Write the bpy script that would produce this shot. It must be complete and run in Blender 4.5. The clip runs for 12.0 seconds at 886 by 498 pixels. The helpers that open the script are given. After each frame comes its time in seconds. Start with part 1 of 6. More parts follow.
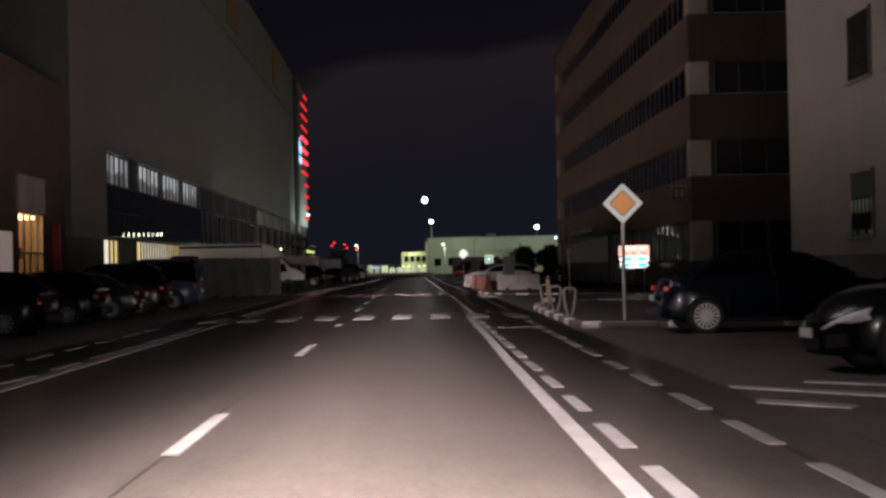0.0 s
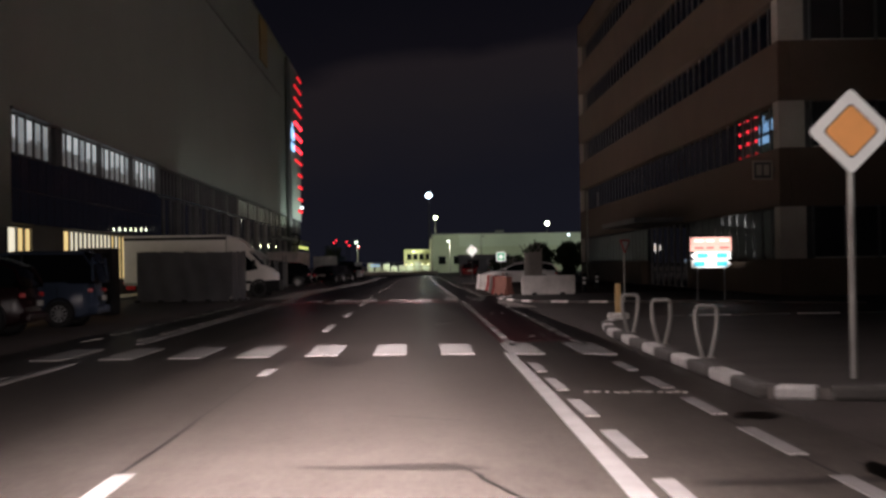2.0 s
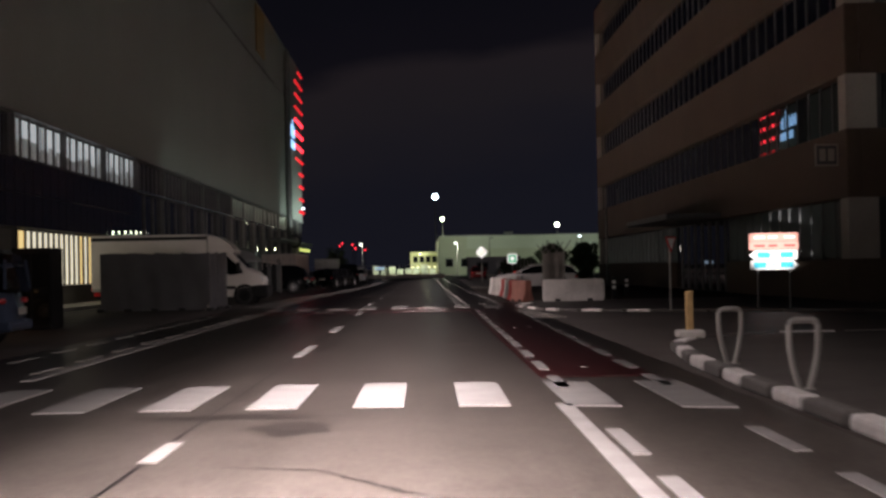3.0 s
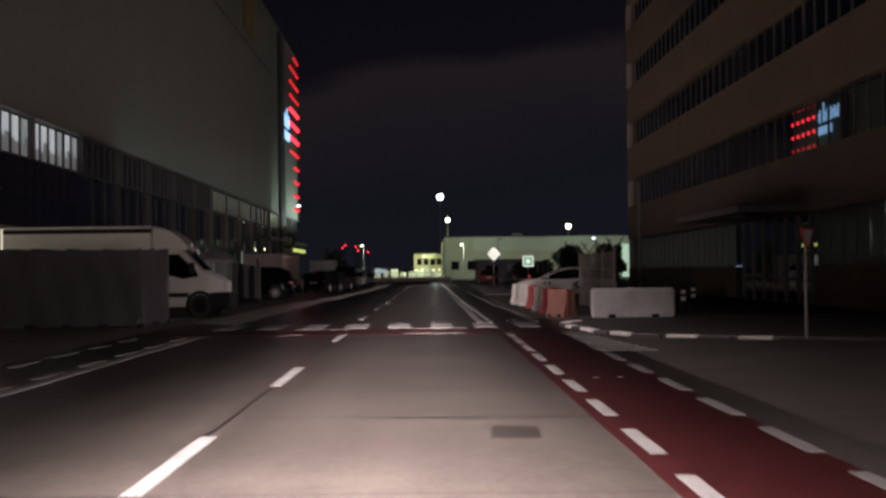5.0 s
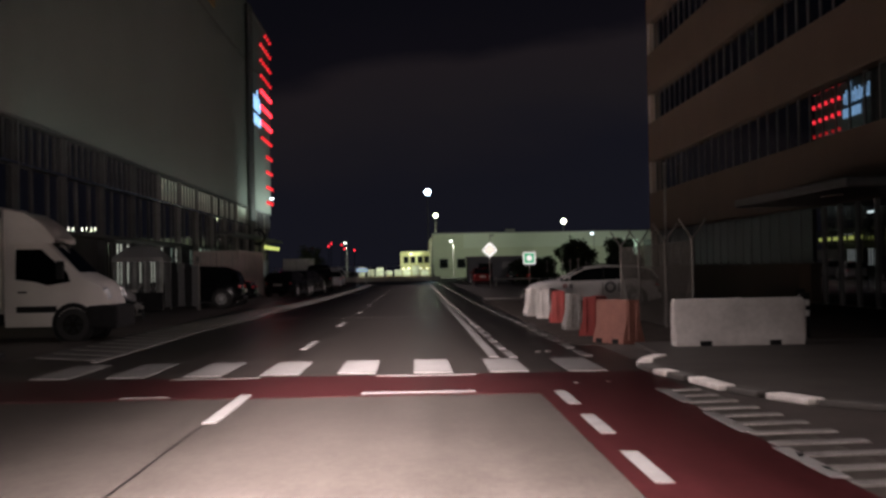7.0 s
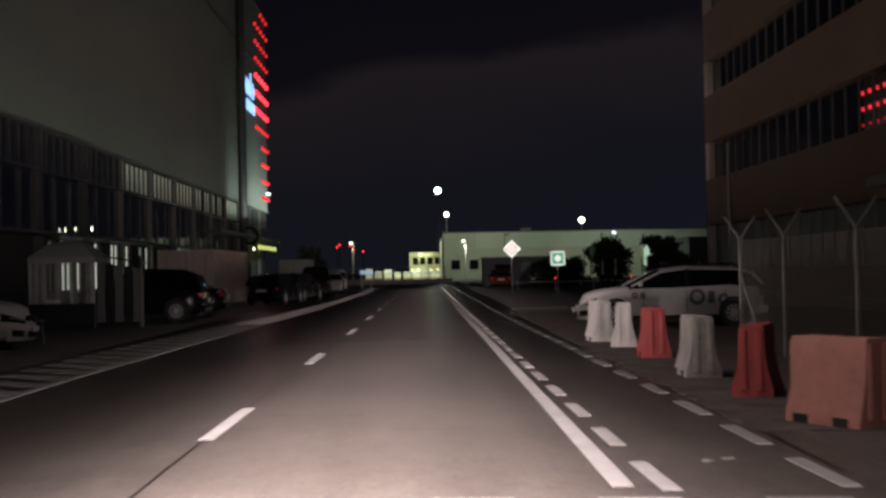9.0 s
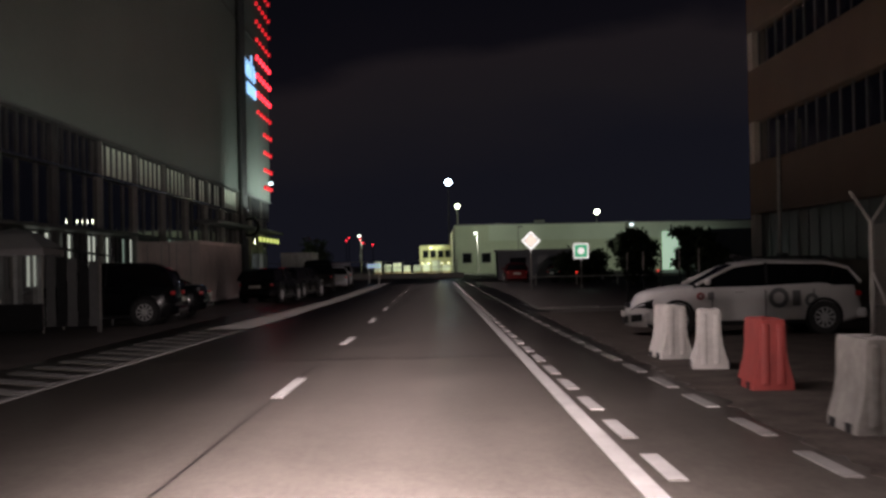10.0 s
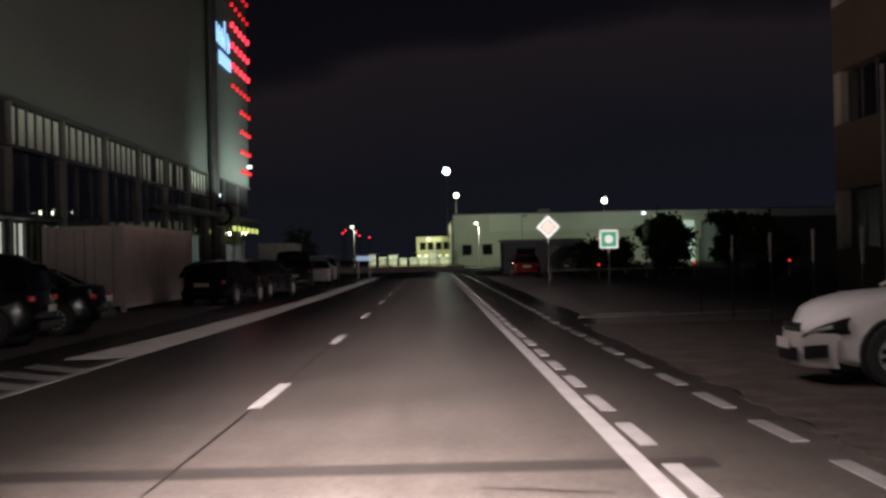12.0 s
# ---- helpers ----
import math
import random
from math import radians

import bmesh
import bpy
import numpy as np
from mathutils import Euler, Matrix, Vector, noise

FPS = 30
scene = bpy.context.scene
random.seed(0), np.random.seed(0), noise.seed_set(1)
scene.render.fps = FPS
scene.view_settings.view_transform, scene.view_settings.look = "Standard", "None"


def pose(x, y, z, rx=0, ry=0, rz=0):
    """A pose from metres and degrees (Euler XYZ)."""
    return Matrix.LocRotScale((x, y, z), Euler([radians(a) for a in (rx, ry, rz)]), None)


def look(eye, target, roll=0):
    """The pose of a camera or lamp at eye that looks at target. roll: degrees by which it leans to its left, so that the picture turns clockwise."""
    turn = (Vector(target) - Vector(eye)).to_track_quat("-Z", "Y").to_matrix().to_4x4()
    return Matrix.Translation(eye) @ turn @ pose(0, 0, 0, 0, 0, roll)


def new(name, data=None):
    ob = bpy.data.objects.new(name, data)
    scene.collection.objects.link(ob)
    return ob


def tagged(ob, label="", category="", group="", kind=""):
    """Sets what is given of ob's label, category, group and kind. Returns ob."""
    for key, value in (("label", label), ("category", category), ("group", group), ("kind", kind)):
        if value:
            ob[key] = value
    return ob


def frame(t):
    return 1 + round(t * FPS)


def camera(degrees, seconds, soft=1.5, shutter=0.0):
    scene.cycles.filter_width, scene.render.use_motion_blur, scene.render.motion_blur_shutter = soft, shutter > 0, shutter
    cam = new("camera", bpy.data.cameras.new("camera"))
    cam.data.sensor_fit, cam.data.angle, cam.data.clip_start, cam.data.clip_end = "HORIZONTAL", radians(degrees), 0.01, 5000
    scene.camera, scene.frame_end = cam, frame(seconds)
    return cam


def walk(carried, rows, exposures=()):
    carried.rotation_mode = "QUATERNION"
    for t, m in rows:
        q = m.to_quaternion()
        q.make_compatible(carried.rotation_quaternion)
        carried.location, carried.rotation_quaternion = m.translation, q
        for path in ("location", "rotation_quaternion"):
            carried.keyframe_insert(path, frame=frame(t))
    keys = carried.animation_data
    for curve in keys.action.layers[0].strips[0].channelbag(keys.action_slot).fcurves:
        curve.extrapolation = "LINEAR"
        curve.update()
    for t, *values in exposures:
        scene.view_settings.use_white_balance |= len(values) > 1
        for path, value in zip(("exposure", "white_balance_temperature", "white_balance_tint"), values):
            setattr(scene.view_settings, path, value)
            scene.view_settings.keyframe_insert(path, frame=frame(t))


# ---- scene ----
cam = camera(34.0, 12.0, soft=2.75, shutter=0.5)
PATH = [
    (0, (0.276, -6.231, 1.386), (0.316, -4.232, 1.41), -1.2),
    (0.5, (0.303, -2.063, 1.379), (0.341, -0.064, 1.4), -1.0),
    (1, (0.344, 2.181, 1.379), (0.38, 4.181, 1.402), -1.1),
    (1.5, (0.352, 6.409, 1.381), (0.387, 8.409, 1.404), -1.0),
    (2, (0.361, 10.55, 1.366), (0.396, 12.55, 1.388), -0.9),
    (2.5, (0.381, 14.536, 1.352), (0.414, 16.536, 1.378), -0.8),
    (3, (0.387, 18.447, 1.355), (0.413, 20.446, 1.381), -1.1),
    (5, (0.246, 32.077, 1.385), (0.267, 34.076, 1.415), -0.7),
    (5.5, (0.253, 35.772, 1.398), (0.278, 37.772, 1.424), -0.9),
    (6, (0.301, 39.57, 1.424), (0.33, 41.569, 1.457), -0.9),
    (6.5, (0.329, 43.289, 1.452), (0.365, 45.289, 1.483), -1.0),
    (7, (0.363, 47.197, 1.443), (0.401, 49.196, 1.47), -1.0),
    (9, (0.289, 60.695, 1.495), (0.314, 62.695, 1.524), -1.1),
    (9.5, (0.253, 64.201, 1.531), (0.272, 66.201, 1.556), -1.1),
    (10, (0.212, 67.722, 1.517), (0.223, 69.722, 1.537), -1.1),
    (10.5, (0.231, 70.986, 1.501), (0.236, 72.986, 1.515), -1.3),
    (11, (0.213, 74.473, 1.479), (0.218, 76.473, 1.49), -1.3),
    (11.5, (0.174, 77.64, 1.474), (0.183, 79.64, 1.485), -1.2),
    (12, (0.204, 81.27, 1.45), (0.218, 83.27, 1.46), -1.3),
]
EXPOSURE = ((0, 0.14), (3, 0.11), (5, 0.02), (7, 0.03), (9, -0.03), (12, -0.1))
walk(cam, [(t, look(eye, aim, roll)) for t, eye, aim, roll in PATH], [(t, stops, 6380, 10) for t, stops in EXPOSURE])

# ---- night sky, ambient fill, headlight stand-ins ----
world = bpy.data.worlds.new("night_sky")
scene.world = world
world.use_nodes = True
wn = world.node_tree.nodes
wl = world.node_tree.links
wn.clear()
w_out = wn.new("ShaderNodeOutputWorld")
w_bg = wn.new("ShaderNodeBackground")
w_co = wn.new("ShaderNodeTexCoord")
w_map = wn.new("ShaderNodeMapping")
w_map.inputs["Scale"].default_value = (1.0, 1.0, 2.6)
w_noise = wn.new("ShaderNodeTexNoise")
w_noise.inputs["Scale"].default_value = 2.4
w_noise.inputs["Detail"].default_value = 6.0
w_tilt = wn.new("ShaderNodeVectorMath")
w_tilt.operation = "DOT_PRODUCT"
w_tilt.inputs[1].default_value = (-0.14, 0.0, 1.0)
w_mix = wn.new("ShaderNodeMath")
w_mix.operation = "MULTIPLY_ADD"
w_mix.inputs[1].default_value = 0.16
# lit haze low down, thin cloud above it, black sky beyond
w_ramp = wn.new("ShaderNodeValToRGB")
ramp_rows = ((0.0, (0.0072, 0.008, 0.013)), (0.13, (0.0068, 0.0066, 0.0104)), (0.17, (0.0106, 0.0088, 0.0108)), (0.205, (0.0118, 0.0091, 0.0108)), (0.222, (0.0044, 0.0038, 0.0058)), (0.29, (0.0026, 0.0027, 0.0045)))
for k, (at, col) in enumerate(ramp_rows):
    e = w_ramp.color_ramp.elements[k] if k < 2 else w_ramp.color_ramp.elements.new(at)
    e.position, e.color = at, (*col, 1)
wl.new(w_co.outputs["Generated"], w_map.inputs["Vector"])
wl.new(w_map.outputs["Vector"], w_noise.inputs["Vector"])
wl.new(w_co.outputs["Generated"], w_tilt.inputs[0])
wl.new(w_noise.outputs["Fac"], w_mix.inputs[0])
wl.new(w_tilt.outputs["Value"], w_mix.inputs[2])
wl.new(w_mix.outputs[0], w_ramp.inputs["Fac"])
wl.new(w_ramp.outputs["Color"], w_bg.inputs["Color"])
wl.new(w_bg.outputs["Background"], w_out.inputs["Surface"])
w_bg.inputs["Strength"].default_value = 1.0


def lamp(name, kind, place, target, energy, colour, **settings):
    data = bpy.data.lights.new(name, kind)
    data.energy, data.color = energy, colour
    for key, value in settings.items():
        setattr(data, key, value)
    ob = new(name, data)
    ob.matrix_world = look(place, target)
    return ob


# very wide, dim greenish sun lamp behind the camera, added as ambient fill
lamp("ambient_fill", "SUN", (26, -52, 36), (0, 0, 0), 0.035, (0.86, 1.0, 0.94), angle=radians(140))
# unseen strip lamp over the whole lane, standing in for the moving headlight pool
lamp("pool_stand_in", "AREA", (-0.3, 84.0, 5.0), (-0.3, 84.001, 0.0), 16800, (1.0, 0.83, 0.82), shape="RECTANGLE", size=1.0, size_y=188.0, spread=radians(62))
# second, wider strip standing in for the side spill of the same headlights
lamp("spill_stand_in", "AREA", (0.1, 84.0, 5.0), (0.1, 84.001, 0.0), 7700, (1.0, 0.83, 0.82), shape="RECTANGLE", size=1.0, size_y=196.0, spread=radians(136))
# fixed spots standing in for the headlights' throw on what flanks the lane
# the last one lies far ahead of the drive and lights the yard wall
for y, aim, energy in ((-6.0, 4.0, 1100), (12.0, 3.0, 700), (34.0, 1.5, 520), (52.0, 1.0, 330), (79.0, 8.5, 800), (24.0, -7.5, 700), (52.0, -7.5, 820), (84.0, -8.0, 1500), (158.0, 0.5, 2600)):
    lamp("beam_stand_in", "SPOT", (0.7, y, 0.9), (aim, y + 30.0, 0.6), energy, (1.0, 0.84, 0.8), spot_size=radians(70), spot_blend=1.0, shadow_soft_size=0.12)
# narrow spots added on the road signs to imitate their retroreflection of the headlights
for sx, sy, sz, energy, back, cone in ((4.92, 25.4, 2.62, 2100, 14, 7), (10.2, 59.0, 1.75, 90000, 30, 3.2), (5.5, 147.0, 2.68, 42000, 30, 3.0), (8.2, 146.8, 2.06, 36000, 30, 2.6)):
    lamp("beam_stand_in", "SPOT", (1.6, sy - back, 0.7), (sx, sy, sz), energy, (1.0, 0.95, 0.92),
         spot_size=radians(cone), spot_blend=0.6, shadow_soft_size=0.05)
# added unseen strips lighting the pale hall's cladding foot, stronger near the far corner
for y, length, energy in ((150.0, 98.0, 130), (186.0, 28.0, 370), (193.0, 14.0, 480)):
    lamp("wall_wash_fill", "AREA", (-12.6, y, 6.2), (-15.2, y, 9.6), energy, (0.86, 1.0, 0.88), shape="RECTANGLE", size=length, size_y=0.25, spread=radians(120))
# pole floodlights of the yard beyond the end of the street, turned to the hangar
lamp("yard_flood", "SPOT", (9.0, 262.0, 12.0), (10.0, 280.0, 3.0), 2900, (0.9, 1.0, 0.72), spot_size=radians(140), spot_blend=0.6, shadow_soft_size=0.5)
lamp("yard_flood", "SPOT", (29.0, 266.0, 8.5), (31.0, 280.0, 3.0), 900, (0.9, 1.0, 0.78), spot_size=radians(96), spot_blend=0.6, shadow_soft_size=0.5)

# street lamps and the middle mast of the yard, shining down on the ground below
for x, y, z, energy in ((5.65, 261.6, 5.2, 2200), (-11.9, 299.8, 6.0, 2600), (4.4, 324.0, 9.0, 6000)):
    lamp("street_light", "SPOT", (x, y, z), (x, y - 0.01, 0.0), energy, (0.93, 1.0, 0.8), spot_size=radians(140), spot_blend=0.4, shadow_soft_size=0.3)

# ---- materials ----
def material(name):
    m = bpy.data.materials.new(name)
    m.use_nodes = True
    return m, m.node_tree.nodes, m.node_tree.links, m.node_tree.nodes["Principled BSDF"]


def flat_fade(m, power=3.1, gloss=0.32, ior=1.06):
    """Headlight falloff put into colour: rough near-black sheen replaces matt body at flat angles."""
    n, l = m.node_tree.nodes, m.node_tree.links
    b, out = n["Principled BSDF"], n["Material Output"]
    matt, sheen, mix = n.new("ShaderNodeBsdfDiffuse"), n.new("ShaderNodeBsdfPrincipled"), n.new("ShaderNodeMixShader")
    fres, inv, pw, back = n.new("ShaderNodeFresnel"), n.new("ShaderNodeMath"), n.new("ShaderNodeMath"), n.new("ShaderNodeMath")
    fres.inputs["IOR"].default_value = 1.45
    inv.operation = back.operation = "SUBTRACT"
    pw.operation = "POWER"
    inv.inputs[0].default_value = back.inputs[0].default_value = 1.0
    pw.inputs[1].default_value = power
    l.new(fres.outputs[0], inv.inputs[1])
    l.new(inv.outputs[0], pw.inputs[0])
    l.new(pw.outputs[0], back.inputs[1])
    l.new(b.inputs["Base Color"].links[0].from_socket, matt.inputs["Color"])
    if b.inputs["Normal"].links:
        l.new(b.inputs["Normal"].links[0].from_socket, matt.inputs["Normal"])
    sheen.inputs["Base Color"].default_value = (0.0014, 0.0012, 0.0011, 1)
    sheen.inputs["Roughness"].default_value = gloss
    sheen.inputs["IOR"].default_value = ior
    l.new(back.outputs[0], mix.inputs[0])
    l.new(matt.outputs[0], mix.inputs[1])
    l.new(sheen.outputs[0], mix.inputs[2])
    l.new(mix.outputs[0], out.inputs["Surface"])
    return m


def surface(name, colour, rough=0.6, metal=0.0, vary=0.25, scale=3.0, bump=0.0, fine=60.0, coat=0.0, coat_ior=1.5, coat_rough=0.2, ior=1.5):
    """A painted or mineral surface with large stains and fine grain."""
    m, n, l, b = material(name)
    co = n.new("ShaderNodeTexCoord")
    big = n.new("ShaderNodeTexNoise")
    big.inputs["Scale"].default_value = scale
    big.inputs["Detail"].default_value = 4
    small = n.new("ShaderNodeTexNoise")
    small.inputs["Scale"].default_value = fine
    small.inputs["Detail"].default_value = 3
    l.new(co.outputs["Object"], big.inputs["Vector"])
    l.new(co.outputs["Object"], small.inputs["Vector"])
    add = n.new("ShaderNodeMath")
    add.operation = "MULTIPLY_ADD"
    l.new(small.outputs["Fac"], add.inputs[0])
    add.inputs[1].default_value = 0.5
    l.new(big.outputs["Fac"], add.inputs[2])
    ramp = n.new("ShaderNodeMapRange")
    ramp.inputs["From Min"].default_value = 0.45
    ramp.inputs["From Max"].default_value = 1.05
    ramp.inputs["To Min"].default_value = 1.0 - vary
    ramp.inputs["To Max"].default_value = 1.0 + vary
    l.new(add.outputs[0], ramp.inputs["Value"])
    mul = n.new("ShaderNodeVectorMath")
    mul.operation = "MULTIPLY"
    mul.inputs[0].default_value = colour
    l.new(ramp.outputs["Result"], mul.inputs[1])
    l.new(mul.outputs["Vector"], b.inputs["Base Color"])
    b.inputs["Roughness"].default_value = rough
    b.inputs["IOR"].default_value = ior
    b.inputs["Metallic"].default_value = metal
    b.inputs["Coat Weight"].default_value = coat
    b.inputs["Coat IOR"].default_value = coat_ior
    b.inputs["Coat Roughness"].default_value = coat_rough
    if bump:
        bp = n.new("ShaderNodeBump")
        bp.inputs["Strength"].default_value = bump
        bp.inputs["Distance"].default_value = 0.01
        l.new(small.outputs["Fac"], bp.inputs["Height"])
        l.new(bp.outputs["Normal"], b.inputs["Normal"])
    return m


def glow(name, colour, strength):
    m, n, l, b = material(name)
    b.inputs["Base Color"].default_value = (*colour, 1)
    b.inputs["Emission Color"].default_value = (*colour, 1)
    b.inputs["Emission Strength"].default_value = strength
    return m


def glass(name, colour=(0.012, 0.013, 0.015), rough=0.0, ior=1.52):
    m, n, l, b = material(name)
    b.inputs["Base Color"].default_value = (*colour, 1)
    b.inputs["Roughness"].default_value = rough
    b.inputs["IOR"].default_value = ior
    return m


def asphalt_mat(name, colour):
    """Worn asphalt: wheel-polished streaks along the road, blotches and stone grain."""
    m, n, l, b = material(name)
    co = n.new("ShaderNodeTexCoord")
    total = None
    for scale, stretch, weight in ((1.3, (1.0, 0.035, 1.0), 0.34), (0.45, (1, 1, 1), 0.3), (4.5, (1, 0.45, 1), 0.3), (15.0, (1, 0.6, 1), 0.38), (60.0, (1, 1, 1), 0.34)):
        mp = n.new("ShaderNodeMapping")
        mp.inputs["Scale"].default_value = stretch
        t = n.new("ShaderNodeTexNoise")
        t.inputs["Scale"].default_value = scale
        t.inputs["Detail"].default_value = 3
        l.new(co.outputs["Object"], mp.inputs["Vector"])
        l.new(mp.outputs["Vector"], t.inputs["Vector"])
        mm = n.new("ShaderNodeMath")
        mm.operation = "MULTIPLY_ADD"
        mm.inputs[1].default_value = weight * 3.4
        l.new(t.outputs["Fac"], mm.inputs[0])
        if total is None:
            mm.inputs[2].default_value = -1.43
        else:
            l.new(total.outputs[0], mm.inputs[2])
        total = mm
    mul = n.new("ShaderNodeVectorMath")
    mul.operation = "MULTIPLY"
    mul.inputs[0].default_value = colour
    l.new(total.outputs[0], mul.inputs[1])
    l.new(mul.outputs["Vector"], b.inputs["Base Color"])
    bp = n.new("ShaderNodeBump")
    bp.inputs["Strength"].default_value = 0.35
    bp.inputs["Distance"].default_value = 0.01
    l.new(t.outputs["Fac"], bp.inputs["Height"])
    l.new(bp.outputs["Normal"], b.inputs["Normal"])
    for key, value in (("Roughness", 0.38), ("IOR", 1.7), ("Coat Weight", 1.0), ("Coat IOR", 1.5), ("Coat Roughness", 0.29)):
        b.inputs[key].default_value = value
    return m


# far parts of these surfaces darken by view angle, in place of headlight falloff
ASPHALT_OLD = flat_fade(surface("old_asphalt", (0.09, 0.077, 0.07), 0.85, vary=0.35, scale=0.5, fine=12, bump=0.3), 0.6, 0.55, 1.36)
ASPHALT = flat_fade(asphalt_mat("asphalt", (0.26, 0.226, 0.2)))
RED_LANE = flat_fade(asphalt_mat("red_asphalt", (0.13, 0.032, 0.035)), 2.6)
PATCH = flat_fade(surface("asphalt_patch", (0.16, 0.14, 0.127), 0.8, vary=0.25, scale=1.0, fine=50, bump=0.3, coat=1.0, coat_ior=1.5, coat_rough=0.29, ior=1.7))
ROAD_PAINT = flat_fade(surface("road_paint", (0.78, 0.755, 0.73), 0.55, vary=0.22, scale=2.2, fine=30, bump=0.15, coat=1.0, coat_rough=0.29), 2.0)
WORN_PAINT = flat_fade(surface("worn_road_paint", (0.58, 0.555, 0.52), 0.7, vary=0.5, scale=3.5, fine=20, bump=0.15, coat=1.0, coat_rough=0.29), 1.6)
CONCRETE = surface("concrete", (0.42, 0.4, 0.37), 0.85, vary=0.25, scale=0.9, fine=25, bump=0.25)
PAVING = flat_fade(surface("paving", (0.142, 0.127, 0.116), 0.85, vary=0.35, scale=0.7, fine=10, bump=0.3), 1.0, 0.55, 1.3)
CRUMBLE = flat_fade(surface("crumbling_verge", (0.113, 0.096, 0.085), 0.9, vary=0.5, scale=1.8, fine=14, bump=0.6), 0.8, 0.6)
KERB = surface("kerb_concrete", (0.085, 0.078, 0.071), 0.85, vary=0.25, scale=1.5, fine=25, bump=0.25)
KERB_WORN = surface("kerb_worn_white", (0.75, 0.71, 0.67), 0.75, vary=0.35, scale=3, fine=20, bump=0.25)
KERB_WHITE = surface("kerb_white", (0.47, 0.455, 0.435), 0.7, vary=0.25, scale=3, fine=25, bump=0.25)
SEALANT = flat_fade(surface("joint_sealant", (0.07, 0.063, 0.058), 0.6, vary=0.3, scale=3))
GUTTER = flat_fade(surface("gutter_concrete", (0.5, 0.475, 0.445), 0.85, vary=0.3, scale=0.9, fine=14, bump=0.25), 0.6)
CLADDING = surface("pale_cladding", (0.146, 0.164, 0.15), 0.55, vary=0.1, scale=0.12, fine=4)
DARK_CLAD = surface("dark_cladding", (0.07, 0.07, 0.071), 0.5, vary=0.3, scale=0.5, fine=8)
BROWN_BAND = surface("brown_facing", (0.094, 0.064, 0.043), 0.75, vary=0.15, scale=0.4, fine=8, bump=0.2)
PALE_COLUMN = surface("pale_column", (0.4, 0.365, 0.32), 0.75, vary=0.15, scale=0.8, fine=12)
WHITE_RENDER = surface("white_render", (0.62, 0.62, 0.6), 0.8, vary=0.1, scale=0.4, fine=10, bump=0.2)
FRAME_METAL = surface("window_frame_metal", (0.15, 0.15, 0.15), 0.45, metal=0.6, vary=0.2, scale=2)
STEEL = surface("galvanised_steel", (0.33, 0.32, 0.3), 0.5, metal=0.6, vary=0.2, scale=4, fine=40)
HANGAR = surface("hangar_sheet", (0.55, 0.58, 0.47), 0.6, vary=0.12, scale=0.2, fine=3)
GLASS_PANEL = glass("glossy_black_panel", (0.026, 0.019, 0.015), 0.02, 1.5)
RAIL = surface("bright_rail_metal", (0.5, 0.52, 0.5), 0.22, metal=1.0, vary=0.2, scale=5)
WALL_SPOT_GLOW = glow("wall_spot_glow", (0.8, 0.95, 1.0), 3)
GLASS_DIM = glass("dusty_window_glass", (0.01, 0.011, 0.012), 0.3, 1.32)
GLASS_DARK = glass("dark_window_glass", ior=1.85)
BLACK_PLASTIC = surface("black_plastic", (0.014, 0.014, 0.015), 0.65, vary=0.3, scale=6, ior=1.25)
RUBBER = surface("rubber", (0.02, 0.02, 0.02), 0.8, vary=0.3, scale=8)
WHITE_PLASTIC = surface("white_plastic", (0.57, 0.54, 0.51), 0.6, vary=0.22, scale=2.2, fine=14, bump=0.1)
GREY_PLASTIC = surface("scuffed_white_plastic", (0.27, 0.255, 0.235), 0.65, vary=0.35, scale=3.0, fine=12, bump=0.15)
RED_PLASTIC = surface("red_plastic", (0.25, 0.034, 0.029), 0.6, vary=0.25, scale=2.2, fine=14, bump=0.1)
ORANGE_PLASTIC = surface("faded_red_plastic", (0.26, 0.108, 0.082), 0.6, vary=0.25, scale=2.2, fine=14, bump=0.1)
CANVAS = surface("grey_sheeting", (0.14, 0.14, 0.149), 0.8, vary=0.16, scale=1.2, fine=20, bump=0.2)
LIT_COOL = glow("lit_window_cool", (0.9, 0.97, 1.0), 0.36)
LIT_DIM = glow("lit_window_dim", (0.85, 0.95, 1.0), 0.16)
LIT_GREEN = glow("lit_window_greenish", (0.78, 1.0, 0.82), 0.22)
LIT_WARM = glow("lit_window_warm", (1.0, 0.72, 0.3), 0.8)
LIT_PALE = glow("lit_window_pale", (1.0, 0.9, 0.68), 0.85)
LED_RED = glow("led_red", (1.0, 0.03, 0.05), 3.2)
LED_BLUE = glow("led_blue_white", (0.35, 0.62, 1.0), 1.3)
FLOOD = glow("floodlight_lens", (0.72, 0.88, 1.0), 12)
SODIUM = glow("yellowish_lamp_lens", (1.0, 0.95, 0.62), 2.5)

# ---- mesh helpers ----
def slab(bm, x0, x1, y0, y1, z0, z1, m=None):
    v = [bm.verts.new((x, y, z)) for z in (z0, z1) for y in (y0, y1) for x in (x0, x1)]
    if m is not None:
        for p in v:
            p.co = m @ p.co
    for f in ((0, 2, 3, 1), (4, 5, 7, 6), (0, 1, 5, 4), (1, 3, 7, 5), (3, 2, 6, 7), (2, 0, 4, 6)):
        bm.faces.new([v[i] for i in f])
    return bm


def box(*a, **k):
    return slab(bmesh.new(), *a, **k)


def bevelled(bm, width, segments=2):
    bmesh.ops.bevel(bm, geom=bm.edges[:], offset=width, segments=segments, affect="EDGES", profile=0.5)
    return bm


